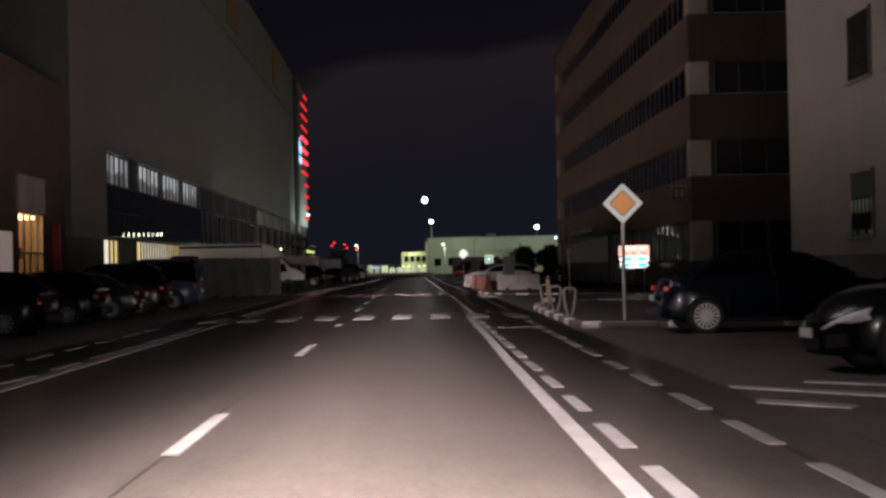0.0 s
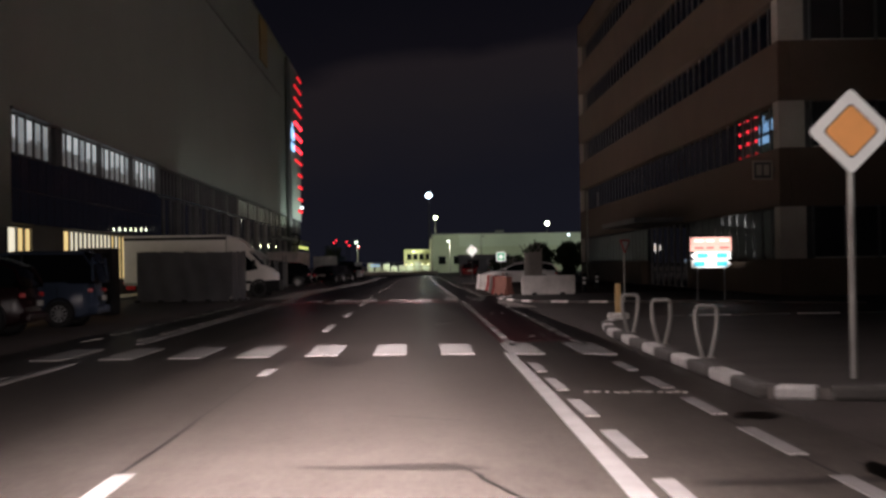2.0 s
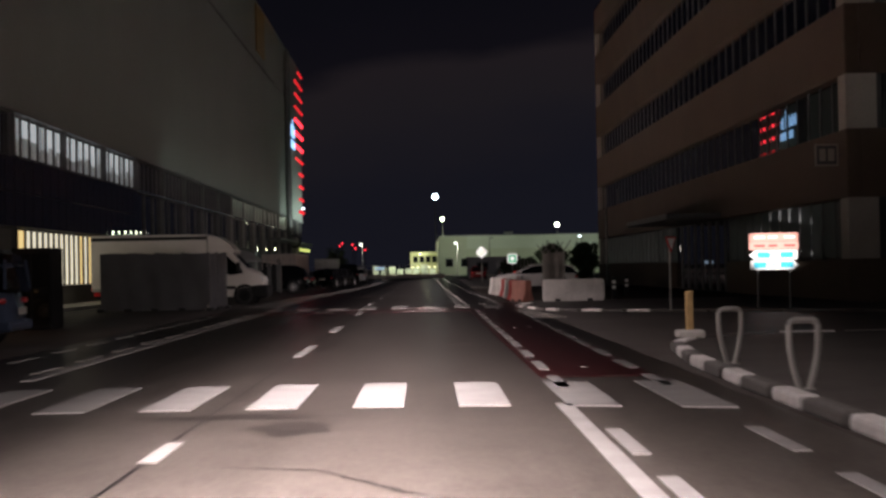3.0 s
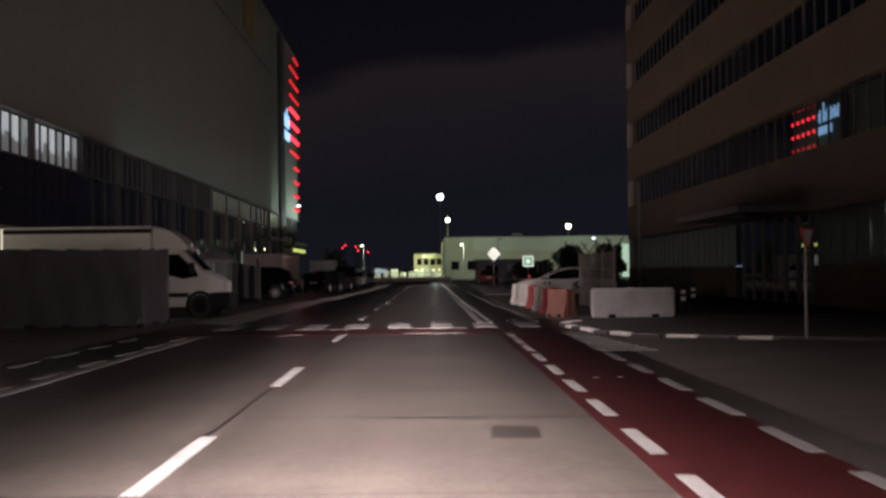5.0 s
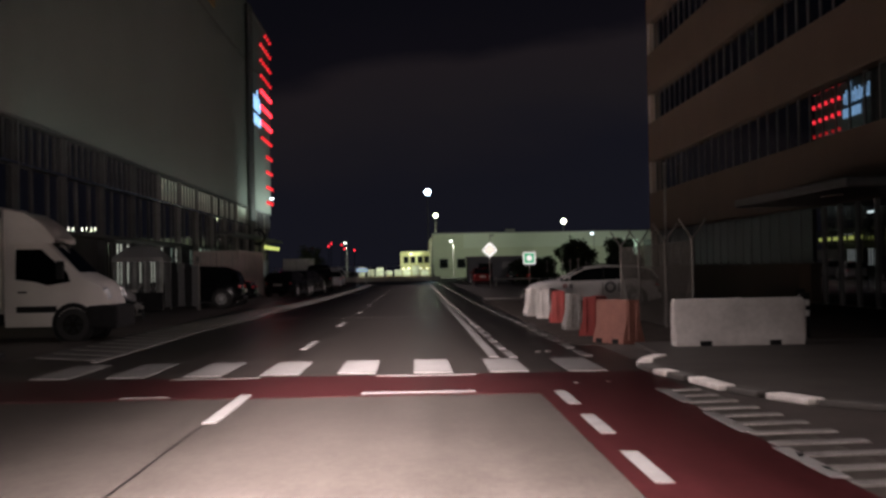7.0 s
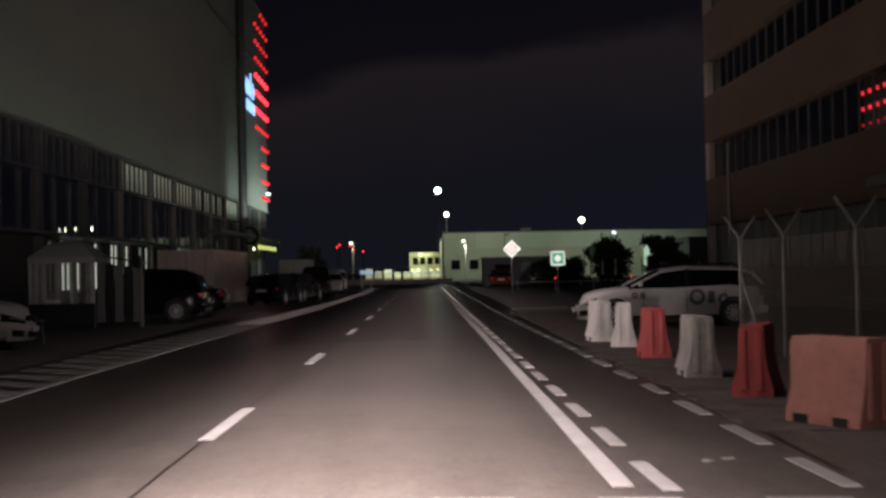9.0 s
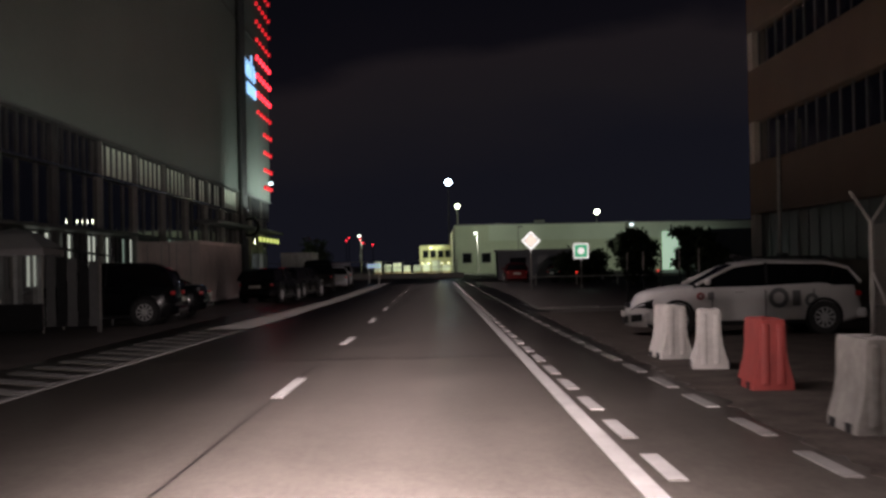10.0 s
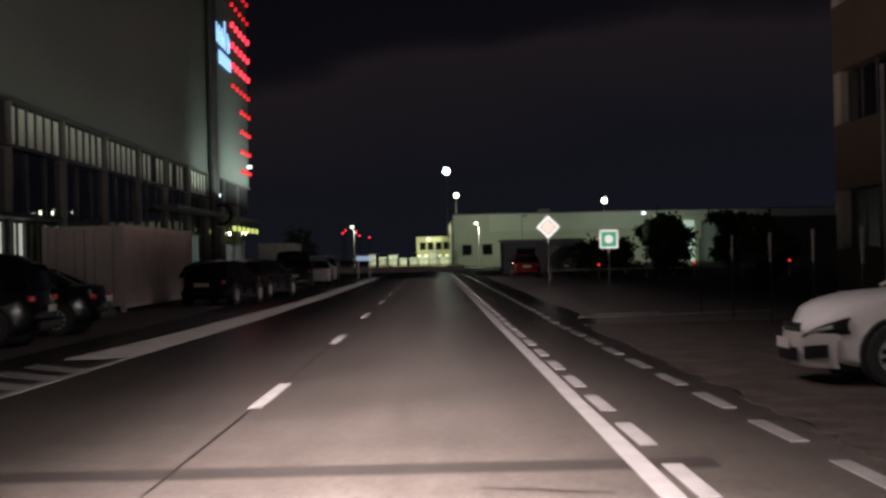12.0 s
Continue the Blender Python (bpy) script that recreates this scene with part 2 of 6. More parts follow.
def tube(bm, points, radius, sides=8, cap=True):
    """A round bar along points; radius is one number or one for each point."""
    pts = [Vector(p) for p in points]
    rads = radius if isinstance(radius, (list, tuple)) else [radius] * len(pts)
    rings = []
    for i, p in enumerate(pts):
        d = (pts[min(i + 1, len(pts) - 1)] - pts[max(i - 1, 0)]).normalized()
        side = d.cross(Vector((0, 0, 1)) if abs(d.z) < 0.95 else Vector((0, 1, 0))).normalized()
        up = side.cross(d)
        rings.append([bm.verts.new(p + rads[i] * (math.cos(a) * side + math.sin(a) * up)) for a in (2 * math.pi * k / sides for k in range(sides))])
    for a, b in zip(rings, rings[1:]):
        for k in range(sides):
            bm.faces.new((a[k], a[(k + 1) % sides], b[(k + 1) % sides], b[k]))
    if cap:
        bm.faces.new(rings[0][::-1])
        bm.faces.new(rings[-1])
    return bm


def disc(bm, centre, axis, radius, depth, sides=20, inner=0.0):
    """A wheel-like disc or ring round an axis ('x', 'y' or 'z')."""
    c = Vector(centre)
    u, v, w = {"x": ((0, 1, 0), (0, 0, 1), (1, 0, 0)), "y": ((1, 0, 0), (0, 0, 1), (0, 1, 0)), "z": ((1, 0, 0), (0, 1, 0), (0, 0, 1))}[axis]
    u, v, w = Vector(u), Vector(v), Vector(w)
    rows = []
    for r, d in (((radius, -depth / 2), (radius, depth / 2)) if not inner else ((inner, -depth / 2), (radius * 0.95, -depth / 2), (radius, -depth * 0.3), (radius, depth * 0.3), (radius * 0.95, depth / 2), (inner, depth / 2))):
        rows.append([bm.verts.new(c + w * d + r * (math.cos(a) * u + math.sin(a) * v)) for a in (2 * math.pi * k / sides for k in range(sides))])
    pairs = list(zip(rows, rows[1:])) + ([(rows[-1], rows[0])] if inner else [])
    for a, b in pairs:
        for k in range(sides):
            bm.faces.new((a[k], a[(k + 1) % sides], b[(k + 1) % sides], b[k]))
    if not inner:
        bm.faces.new(rows[0][::-1])
        bm.faces.new(rows[-1])
    return bm


def finish(bm, name, mat, smooth=False):
    bmesh.ops.recalc_face_normals(bm, faces=bm.faces[:])
    me = bpy.data.meshes.new(name)
    bm.to_mesh(me)
    bm.free()
    for mm in (mat if isinstance(mat, (list, tuple)) else [mat]):
        me.materials.append(mm)
    if smooth:
        me.shade_smooth()
        me.set_sharp_from_angle(angle=radians(38))
    return me


def part(name, bm, mat, parent, label="", smooth=False):
    ob = new(name, finish(bm, name, mat, smooth))
    ob.parent = parent
    return tagged(ob, label=label)


def thing(name, label, category, m=None, group="", kind=""):
    ob = new(name)
    ob.empty_display_size = 0.2
    if m is not None:
        ob.matrix_world = m
    return tagged(ob, label, category, group, kind)


def solid(name, bm, mat, label, category, group="", kind="", m=None, smooth=False):
    ob = new(name, finish(bm, name, mat, smooth))
    if m is not None:
        ob.matrix_world = m
    return tagged(ob, label, category, group, kind)


def structure(name, bm, mat, label, category, smooth=False):
    return solid(name, bm, mat, label, category, kind="structure", smooth=smooth)

# ---- ground, road and markings ----
structure("ground", box(-700, 700, -300, 1400, -0.3, 0.0), ASPHALT_OLD, "dark worn asphalt ground of the industrial estate", "ground")
structure("road", box(-6.45, 3.66, -60, 205, -0.02, 0.006), ASPHALT, "grey asphalt carriageway with polished wheel tracks", "road")
structure("cross_road", box(-60, 80, 205.004, 216, -0.02, 0.006), ASPHALT, "grey asphalt cross road closing the street", "road")
# pale slab puts the floodlit look of the yard ground into its colour
structure("yard_apron", box(-45, 70, 216.01, 420, -0.02, 0.005), GUTTER, "pale yard ground behind the cross road, its floodlit tone in the colour", "yard")
red = box(1.76, 3.16, 36.0, 63.7, 0.0, 0.010)
slab(red, -6.4, 3.5, 63.704, 66.9, 0.0, 0.010)
structure("cycle_crossing", red, RED_LANE, "dull red asphalt cycle lane and cycle crossing", "cycle lane")


def marking(name, corners, mat, label, group, z=0.014):
    bm = bmesh.new()
    v = [bm.verts.new((x, y, z)) for x, y in corners]
    w = [bm.verts.new((x, y, 0.003)) for x, y in corners]
    bm.faces.new(v)
    for k in range(len(v)):
        bm.faces.new((v[k], w[k], w[(k + 1) % len(v)], v[(k + 1) % len(v)]))
    return solid(name, bm, mat, label, "road marking", group, "structure")


def stripe(name, x0, x1, y0, y1, mat, label, group, z=0.014):
    return marking(name, ((x0, y0), (x1, y0), (x1, y1), (x0, y1)), mat, label, group, z)


def along(rows):
    """A line of the road plan: x at y, by steps of (y, x)."""
    return lambda y: float(np.interp(y, [r[0] for r in rows], [r[1] for r in rows]))


centre_line = along(((0, -1.52), (64, -1.56), (74, -1.64), (87, -1.55), (98, -1.48), (110, -1.44), (200, -1.4)))
inner_dashes = along(((3, 1.77), (19, 1.8), (31, 1.84), (36, 1.85), (64, 1.93), (72, 1.8), (76, 1.78), (95, 1.7), (110, 1.66), (200, 1.6)))
outer_dashes = along(((3, 2.88), (19, 2.91), (31, 2.99), (64, 3.12), (72, 3.0), (76, 2.98), (87, 2.9), (98, 2.77), (110, 2.68), (200, 2.55)))
lane_edge = along(((-30, 1.47), (3, 1.485), (9.5, 1.5), (15, 1.53), (24, 1.6), (33, 1.64), (70, 1.52), (90, 1.5), (110, 1.46), (200, 1.4)))
gutter_in = along(((70, -4.85), (84, -4.85), (93, -4.62), (103, -4.45), (112, -4.15), (136, -3.8), (204, -3.4)))
gutter_out = along(((70, -6.3), (86, -6.2), (97, -5.8), (110, -5.1), (131, -4.5), (204, -4.2)))


def strip(name, y0, y1, left, right, mat, label, category, group="", z=0.014, step=4.0):
    """A painted or paved band that follows two lines of the plan."""
    bm = bmesh.new()
    n = max(1, round((y1 - y0) / step))
    rows = []
    for k in range(n + 1):
        y = y0 + (y1 - y0) * k / n
        rows.append([bm.verts.new((x, y, h)) for x, h in ((left(y), 0.0), (left(y), z), (right(y), z), (right(y), 0.0))])
    for a, b in zip(rows, rows[1:]):
        for k in range(3):
            bm.faces.new((a[k], a[k + 1], b[k + 1], b[k]))
    bm.faces.new(rows[0])
    bm.faces.new(rows[-1][::-1])
    return solid(name, bm, mat, label, category, group, "structure")


strip("gutter_strip", 103.4, 203, gutter_out, gutter_in, GUTTER, "pale concrete gutter strip beside the parked cars", "gutter", z=0.0095)
for y0, y1 in ((-30, 32.6), (70.5, 198)):
    strip("edge_line", y0, y1, lane_edge, lambda y: lane_edge(y) + 0.155, ROAD_PAINT, "solid white line beside the cycle lane", "road marking", "edge lines")
for y0, y1 in ((-30, 31.8), (37, 63.4)):
    stripe("edge_line", -4.78, -4.64, y0, y1, ROAD_PAINT, "worn solid white line by the parking side", "edge lines")
strip("edge_line", 71.0, 103.4, lambda y: gutter_in(y) - 0.13, gutter_in, ROAD_PAINT, "worn solid white line along the hatched strip", "road marking", "edge lines")
# far ends of the cycle lane dashes: start, step, count
for start, step, count, length in ((3.5 - 8 * 2.68, 2.68, 19, 1.6), (36.15, 2.78, 11, 1.65), (71.7, 2.42, 50, 1.42)):
    for k in range(count):
        y = start + step * k
        for line, name in ((inner_dashes, "inner cycle lane dashes"), (outer_dashes, "outer cycle lane dashes")):
            a, b = y - length * random.uniform(0.96, 1.03), y + random.uniform(-0.04, 0.03)
            marking("cycle_dash", ((line(a), a), (line(a) + 0.135, a), (line(b) + 0.135, b), (line(b), b)), ROAD_PAINT, "short white dash of the cycle lane", name)
for k in range(24):
    y = 2.0 + 2.6 * k
    if 30.0 < y < 36.0:
        continue
    stripe("cycle_dash", -6.1, -5.96, y, y + 1.3, WORN_PAINT, "worn white dash of the cycle lane", "worn cycle lane dashes")
    stripe("cycle_dash", -5.05, -4.91, y, y + 1.3, WORN_PAINT, "worn white dash of the cycle lane", "worn cycle lane dashes")
for a, b in ((-7.5, -4.4), (4.75, 7.75), (17.05, 20.2), (28.8, 29.95), (41.1, 44.3), (49.75, 53.1), (61.05, 64.1), (73.75, 76.75), (84.4, 87.2), (95.45, 98.15), (105.9, 108.6), (116.4, 119.0), (127, 129.6), (138, 140.6), (149, 151.6), (160, 162.6), (171, 173.6)):
    marking("centre_dash", ((centre_line(a) - 0.14, a), (centre_line(a), a), (centre_line(b), b), (centre_line(b) - 0.14, b)), ROAD_PAINT, "long white dash of the centre line", "centre dashes")
for k in range(9):
    x = -5.54 + 1.04 * k
    near, far = (lambda q: 32.62 - 0.12 * max(q, 0) - 0.2 * max(q - 1.5, 0)), (lambda q: 35.5 - 0.14 * max(q, 0))
    marking("zebra_bar", ((x, near(x)), (x + 0.5, near(x + 0.5)), (x + 0.5, far(x + 0.5)), (x, far(x))), ROAD_PAINT, "broad white zebra crossing bar", "first zebra crossing")
for k in range(8):
    x = -4.99 + 1.06 * k
    lean = 0.1 * max(x, 0)
    marking("zebra_bar", ((x, 67.3 - lean), (x + 0.53, 67.25 - lean), (x + 0.53, 70.1 - lean), (x, 70.15 - lean)), ROAD_PAINT, "broad white zebra crossing bar", "second zebra crossing")
stripe("crossing_line", -0.29, 1.03, 63.96, 64.16, ROAD_PAINT, "thin white line before the cycle crossing", "cycle crossing lines", 0.016)
stripe("crossing_line", -0.2, 1.15, 66.65, 66.8, ROAD_PAINT, "thin white line behind the cycle crossing", "cycle crossing lines", 0.016)
stripe("crossing_line", -2.95, -1.75, 66.68, 66.78, WORN_PAINT, "thin worn white line behind the cycle crossing", "cycle crossing lines", 0.016)
stripe("crossing_line", -3.06, -2.5, 63.9, 64.0, WORN_PAINT, "thin worn white line before the cycle crossing", "cycle crossing lines", 0.016)
# hatched strips beside the road
for k in range(24):
    y = 71.4 + 1.27 * k
    a, b = gutter_in(y) - 0.135, gutter_out(y)
    marking("hatch_bar", ((b, y + 1.2), (a, y), (a, y + 0.62), (b, y + 1.82)), ROAD_PAINT, "slanting white bar of the hatched strip", "hatched strip by the parking side")
for k in range(11):
    y = 56.4 + 0.72 * k
    wide = 0.35 + 0.05 * (10 - k)
    marking("hatch_bar", ((3.17, y + 0.0), (3.25 + wide, y + 0.1), (3.25 + wide, y + 0.3), (3.17, y + 0.22)), WORN_PAINT, "worn white bar across the side road mouth", "worn hatching at the side road")
for corners in (((3.68, 9.45), (4.95, 8.0), (5.15, 8.2), (3.72, 9.75)), ((3.55, 7.7), (4.25, 7.0), (4.4, 7.25), (3.65, 8.05)), ((4.6, 9.9), (5.9, 8.8), (6.0, 9.05), (4.7, 10.1)),
                ((3.4, 113.6), (8.2, 115.2), (8.2, 115.6), (3.5, 114.1)), ((3.6, 115.0), (5.6, 115.6), (5.6, 115.9), (3.7, 115.4))):
    marking("hatch_bar", corners, WORN_PAINT, "worn white bar on the yard entrance", "worn bars at the yard entrances")
# worn letters or arrows on the cycle lane, no longer legible
for x, y in [(2.1 + 0.1 * k, 25.72 - 0.02 * k) for k in range(11)] + [(2.3, 50.4), (2.65, 50.5), (2.3, 65.0), (2.7, 65.1), (2.4, 37.6), (2.35, 71.65), (2.5, 71.75)]:
    x, y, w, d = x + random.uniform(-0.03, 0.03), y + random.uniform(-0.05, 0.05), random.uniform(0.05, 0.11), random.uniform(0.05, 0.13)
    marking("worn_symbol", ((x, y), (x + w * 0.6, y - d * 0.2), (x + w, y + d * 0.4), (x + w * 0.5, y + d), (x + w * 0.15, y + d * 0.5)), WORN_PAINT, "worn white remains of a cycle symbol", "worn cycle symbols", 0.017)

# joints, cracks and patches in the asphalt
def crack(points, width, label="dark sealed joint in the asphalt"):
    bm = bmesh.new()
    rows = []
    for i, (x, y) in enumerate(points):
        a, b = Vector(points[max(i - 1, 0)]), Vector(points[min(i + 1, len(points) - 1)])
        d = (b - a).normalized()
        w = width * random.uniform(0.6, 1.3) / 2
        rows.append([bm.verts.new((x - d.y * w, y + d.x * w, 0.0085)), bm.verts.new((x + d.y * w, y - d.x * w, 0.0085))])
    for a, b in zip(rows, rows[1:]):
        bm.faces.new((a[0], a[1], b[1], b[0]))
    return solid("asphalt_joint", bm, SEALANT, label, "road joint", "asphalt joints", "structure")


def wander(x0, y0, x1, y1, n, amount):
    return [(x0 + (x1 - x0) * k / n + random.uniform(-amount, amount), y0 + (y1 - y0) * k / n + random.uniform(-amount, amount)) for k in range(n + 1)]


crack([(centre_line(y) - 0.1 + random.uniform(-0.014, 0.014), y) for y in range(-20, 200, 2)], 0.032)
for x0, y0, x1, y1, w in ((-1.97, 49.3, 1.73, 48.7, 0.06), (-1.54, 45.9, 1.82, 45.6, 0.1), (-1.47, 75.88, -0.4, 75.78, 0.07), (-0.02, 74.37, 0.73, 74.27, 0.06), (-1.56, 74.6, -1.34, 74.5, 0.06),
                          (0.06, 23.7, 0.72, 23.2, 0.06), (-0.49, 20.4, 0.81, 20.2, 0.05), (0.6, 20.5, 1.18, 17.9, 0.04), (-4.8, 41.2, 3.3, 41.0, 0.04), (-1.04, 28.46, -0.36, 28.24, 0.05), (-0.36, 28.24, 0.26, 27.2, 0.05),
                          (0.26, 27.2, 1.35, 26.2, 0.035), (0.47, 90.28, 1.26, 89.97, 0.07), (2.95, -10, 3.0, 24, 0.04), (3.25, 71, 3.3, 110, 0.06)):
    crack(wander(x0, y0, x1, y1, 14, 0.02), w)


def patch(cx, cy, rx, ry, label):
    bm = bmesh.new()
    bm.faces.new([bm.verts.new((cx + rx * math.cos(a) * random.uniform(0.55, 1.2), cy + ry * math.sin(a) * random.uniform(0.7, 1.15), 0.0092)) for a in (2 * math.pi * k / 18 for k in range(18))])
    return solid("asphalt_patch", bm, PATCH, label, "road patch", "asphalt patches", "structure")


patch(-1.35, 31.9, 0.95, 0.24, "dark oily stain before the zebra crossing")
patch(-0.75, 30.9, 0.4, 0.6, "dark oily stain before the zebra crossing")
marking("asphalt_patch", ((0.74, 43.95), (1.16, 43.9), (1.2, 44.85), (0.8, 44.95)), PATCH, "darker square repair patch in the asphalt", "asphalt patches", 0.0092)
patch(2.8, 19.4, 0.8, 0.13, "dark oily stain beside the kerb")
patch(3.33, 19.3, 0.13, 1.0, "dark oily stain beside the kerb")
patch(3.3, 23.2, 0.24, 0.32, "dark oily stain beside the kerb")
patch(0.3, 20.35, 0.55, 0.16, "darker repair patch in the asphalt")
strip("asphalt_patch", 90.9, 91.4, lambda y: -6.0, lambda y: 2.1, PATCH, "dark strip of newer asphalt across the lane", "road patch", "asphalt patches", 0.0078)

# ---- pavements with painted kerbs ----
def pavement(name, outline, label, high=0.12):
    bm = bmesh.new()
    top = [bm.verts.new((x, y, high)) for x, y in outline]
    low = [bm.verts.new((x, y, 0.0)) for x, y in outline]
    bm.faces.new(top)
    for k in range(len(top)):
        bm.faces.new((top[k], low[k], low[(k + 1) % len(top)], top[(k + 1) % len(top)]))
    return structure(name, bm, PAVING, label, "pavement")


def kerb(points, step, first_white, label, group, plain=False, bright=KERB_WHITE, high=0.145):
    """Kerb stones along a line, every second one painted white."""
    pts = [Vector((x, y, 0)) for x, y in points]
    run, k = 0.0, 0
    for a, b in zip(pts, pts[1:]):
        d = b - a
        n = max(1, round(d.length / step))
        ang = math.degrees(math.atan2(d.y, d.x))
        for i in range(n):
            c = a + d * ((i + 0.5) / n)
            half = d.length / n / 2 - 0.012 - random.uniform(0.0, 0.05)
            white = (k + first_white) % 2 == 0 and not plain
            half *= 0.8 if white else 1.0
            bm = bevelled(box(-half, half, -0.11, 0.11, 0.0, high), min(0.04, high * 0.3), 2)
            solid("kerb_stone", bm, bright if white else KERB, "white-painted kerb stone edging the pavement" if white else "bare grey kerb stone edging the pavement",
                  "kerb stone", group, "structure", m=pose(c.x, c.y, 0.0, 0, 0, ang))
            k += 1


near_edge = [(4.3, 24.5), (3.78, 24.75), (3.86, 34.0), (3.98, 37.75), (4.3, 41.0), (4.9, 42.6)]
pavement("pavement_1", [(14, 23.1), (9.0, 23.8), *near_edge, (6.4, 43.6), (14, 43.6)], "dark paved footway with cycle hoops")
kerb([(9.0, 23.8), (4.3, 24.5), (3.78, 24.75), (3.86, 34.0), (3.98, 37.75), (4.3, 41.0), (4.9, 42.6), (6.4, 43.6), (13.9, 43.6)], 1.25, 0, "", "kerb of the near footway")
far_edge = [(12.0, 56.4), (8.3, 58.6), (6.85, 59.45), (6.1, 59.8), (5.6, 60.4), (4.95, 61.0), (4.42, 61.66), (4.11, 62.65), (3.88, 63.41), (3.76, 65.07), (3.66, 65.8), (3.56, 66.4), (3.56, 67.6), (3.75, 68.6), (4.15, 69.6)]
pavement("pavement_2", [*far_edge, (4.3, 73.4), (14, 73.4), (14, 54.5)], "dark paved footway before the brown office block", 0.05)
for k, painted in enumerate((0, 0, 1, 0, 1, 0, 1, 0, 1, 0, 1, 0, 1, 1)):
    kerb(far_edge[k:k + 2], 2.2, 0, "", "kerb of the far footway", plain=not painted, bright=KERB_WORN, high=0.07)
random.seed(77)
verge = bmesh.new()
edge = [(3.22 + random.uniform(-0.07, 0.09), 73.5 + 0.3 * k) for k in range(125)]
ring_top = [verge.verts.new((x, y, 0.0095 + random.uniform(0, 0.003))) for x, y in edge] + [verge.verts.new((x, y, 0.011)) for x, y in ((14, 110.7), (14, 73.5))]
ring_low = [verge.verts.new((v.co.x - (0.03 if v.co.x < 5 else 0), v.co.y, 0.0)) for v in ring_top]
verge.faces.new(ring_top)
for k in range(len(ring_top)):
    j = (k + 1) % len(ring_top)
    verge.faces.new((ring_top[k], ring_low[k], ring_low[j], ring_top[j]))
structure("rough_verge", verge, CRUMBLE, "crumbling dark verge under the plastic barriers", "verge")

# ---- the pale logistics hall ----
HALL = -14.4
SKEW = Matrix.Translation((HALL, 63.5, 0)) @ Matrix.Rotation(0.003, 4, "Z") @ Matrix.Translation((-HALL, -63.5, 0))
hall = thing("logistics_hall", "huge pale-clad hall over a dark glazed base", "building", SKEW, kind="structure")
part("cladding", box(-70, HALL, 56.2, 200.6, 7.42, 26.0), CLADDING, hall, "pale smooth cladding panels")
part("core", box(-70, HALL - 0.35, 56.2, 200.2, 0, 7.41), DARK_CLAD, hall, "dark recessed base wall")
part("tower_cladding", box(-16.2, HALL + 0.003, 56.2, 63.5, 3.0, 7.415), CLADDING, hall, "pale cladding drawn down over the end bay")
part("tower_base", box(-16.2, HALL - 0.2, 56.2, 63.3, 0, 2.995), DARK_CLAD, hall, "dark base of the end bay")
part("joint", box(HALL, HALL + 0.05, 63.5, 200.6, 20.55, 20.75), DARK_CLAD, hall, "dark level joint")
part("roof_trim", box(HALL - 0.5, HALL + 0.06, 56.2, 200.65, 26.0, 26.25), FRAME_METAL, hall)
part("foot_strip", box(HALL - 0.3, HALL + 1.6, 60.0, 110.0, -0.01, 0.14), CONCRETE, hall, "pale concrete strip along the foot of the hall")
part("soffit_trim", box(HALL - 0.9, HALL + 0.1, 63.55, 200.65, 7.3, 7.415), FRAME_METAL, hall)
OCHRE = surface("ochre_panel", (0.2, 0.125, 0.035), 0.6, vary=0.15, scale=0.6)
for y0, y1 in ((111.6, 118.6), (150.8, 157.6)):
    part("ochre_panel", box(HALL, HALL + 0.12, y0, y1, 21.6, 25.9), OCHRE, hall, "ochre vertical panel under the roof edge")
for y in (178.6, 180.0):
    part("downpipe", tube(bmesh.new(), [(HALL + 0.3, y, 0), (HALL + 0.3, y, 25.8)], 0.22, 10), FRAME_METAL, hall, "dark vertical pipe on the cladding", True)
part("pipe_chase", box(HALL, HALL + 0.18, 178.7, 179.9, 3.6, 25.8), DARK_CLAD, hall)
def bowed_pane(x0, x1, y0, y1, z0, z1):
    """A double-glazed pane, a few millimetres hollow and not quite in line with its neighbours."""
    bm = bmesh.new()
    n, turn, hollow = 8, random.gauss(0, 0.0004), random.uniform(0.008, 0.01)
    half = (y1 - y0) / 2
    rows = []
    for k in range(n + 1):
        u = -1 + 2 * k / n
        x = x1 + turn * u * half + hollow * half * (u * u - 1) / 2
        rows.append([bm.verts.new(p) for p in ((x, (y0 + y1) / 2 + u * half, z0), (x, (y0 + y1) / 2 + u * half, z1), (x0, (y0 + y1) / 2 + u * half, z1), (x0, (y0 + y1) / 2 + u * half, z0))])
    for a, b in zip(rows, rows[1:]):
        face = bm.faces.new((a[0], b[0], b[1], a[1]))
        face.smooth = True
        for q in (1, 2, 3):
            bm.faces.new((a[q], b[q], b[(q + 1) % 4], a[(q + 1) % 4]))
    bm.faces.new(rows[0])
    bm.faces.new(rows[-1][::-1])
    for e in bm.edges:
        e.smooth = all(f.smooth for f in e.link_faces)
    return bm


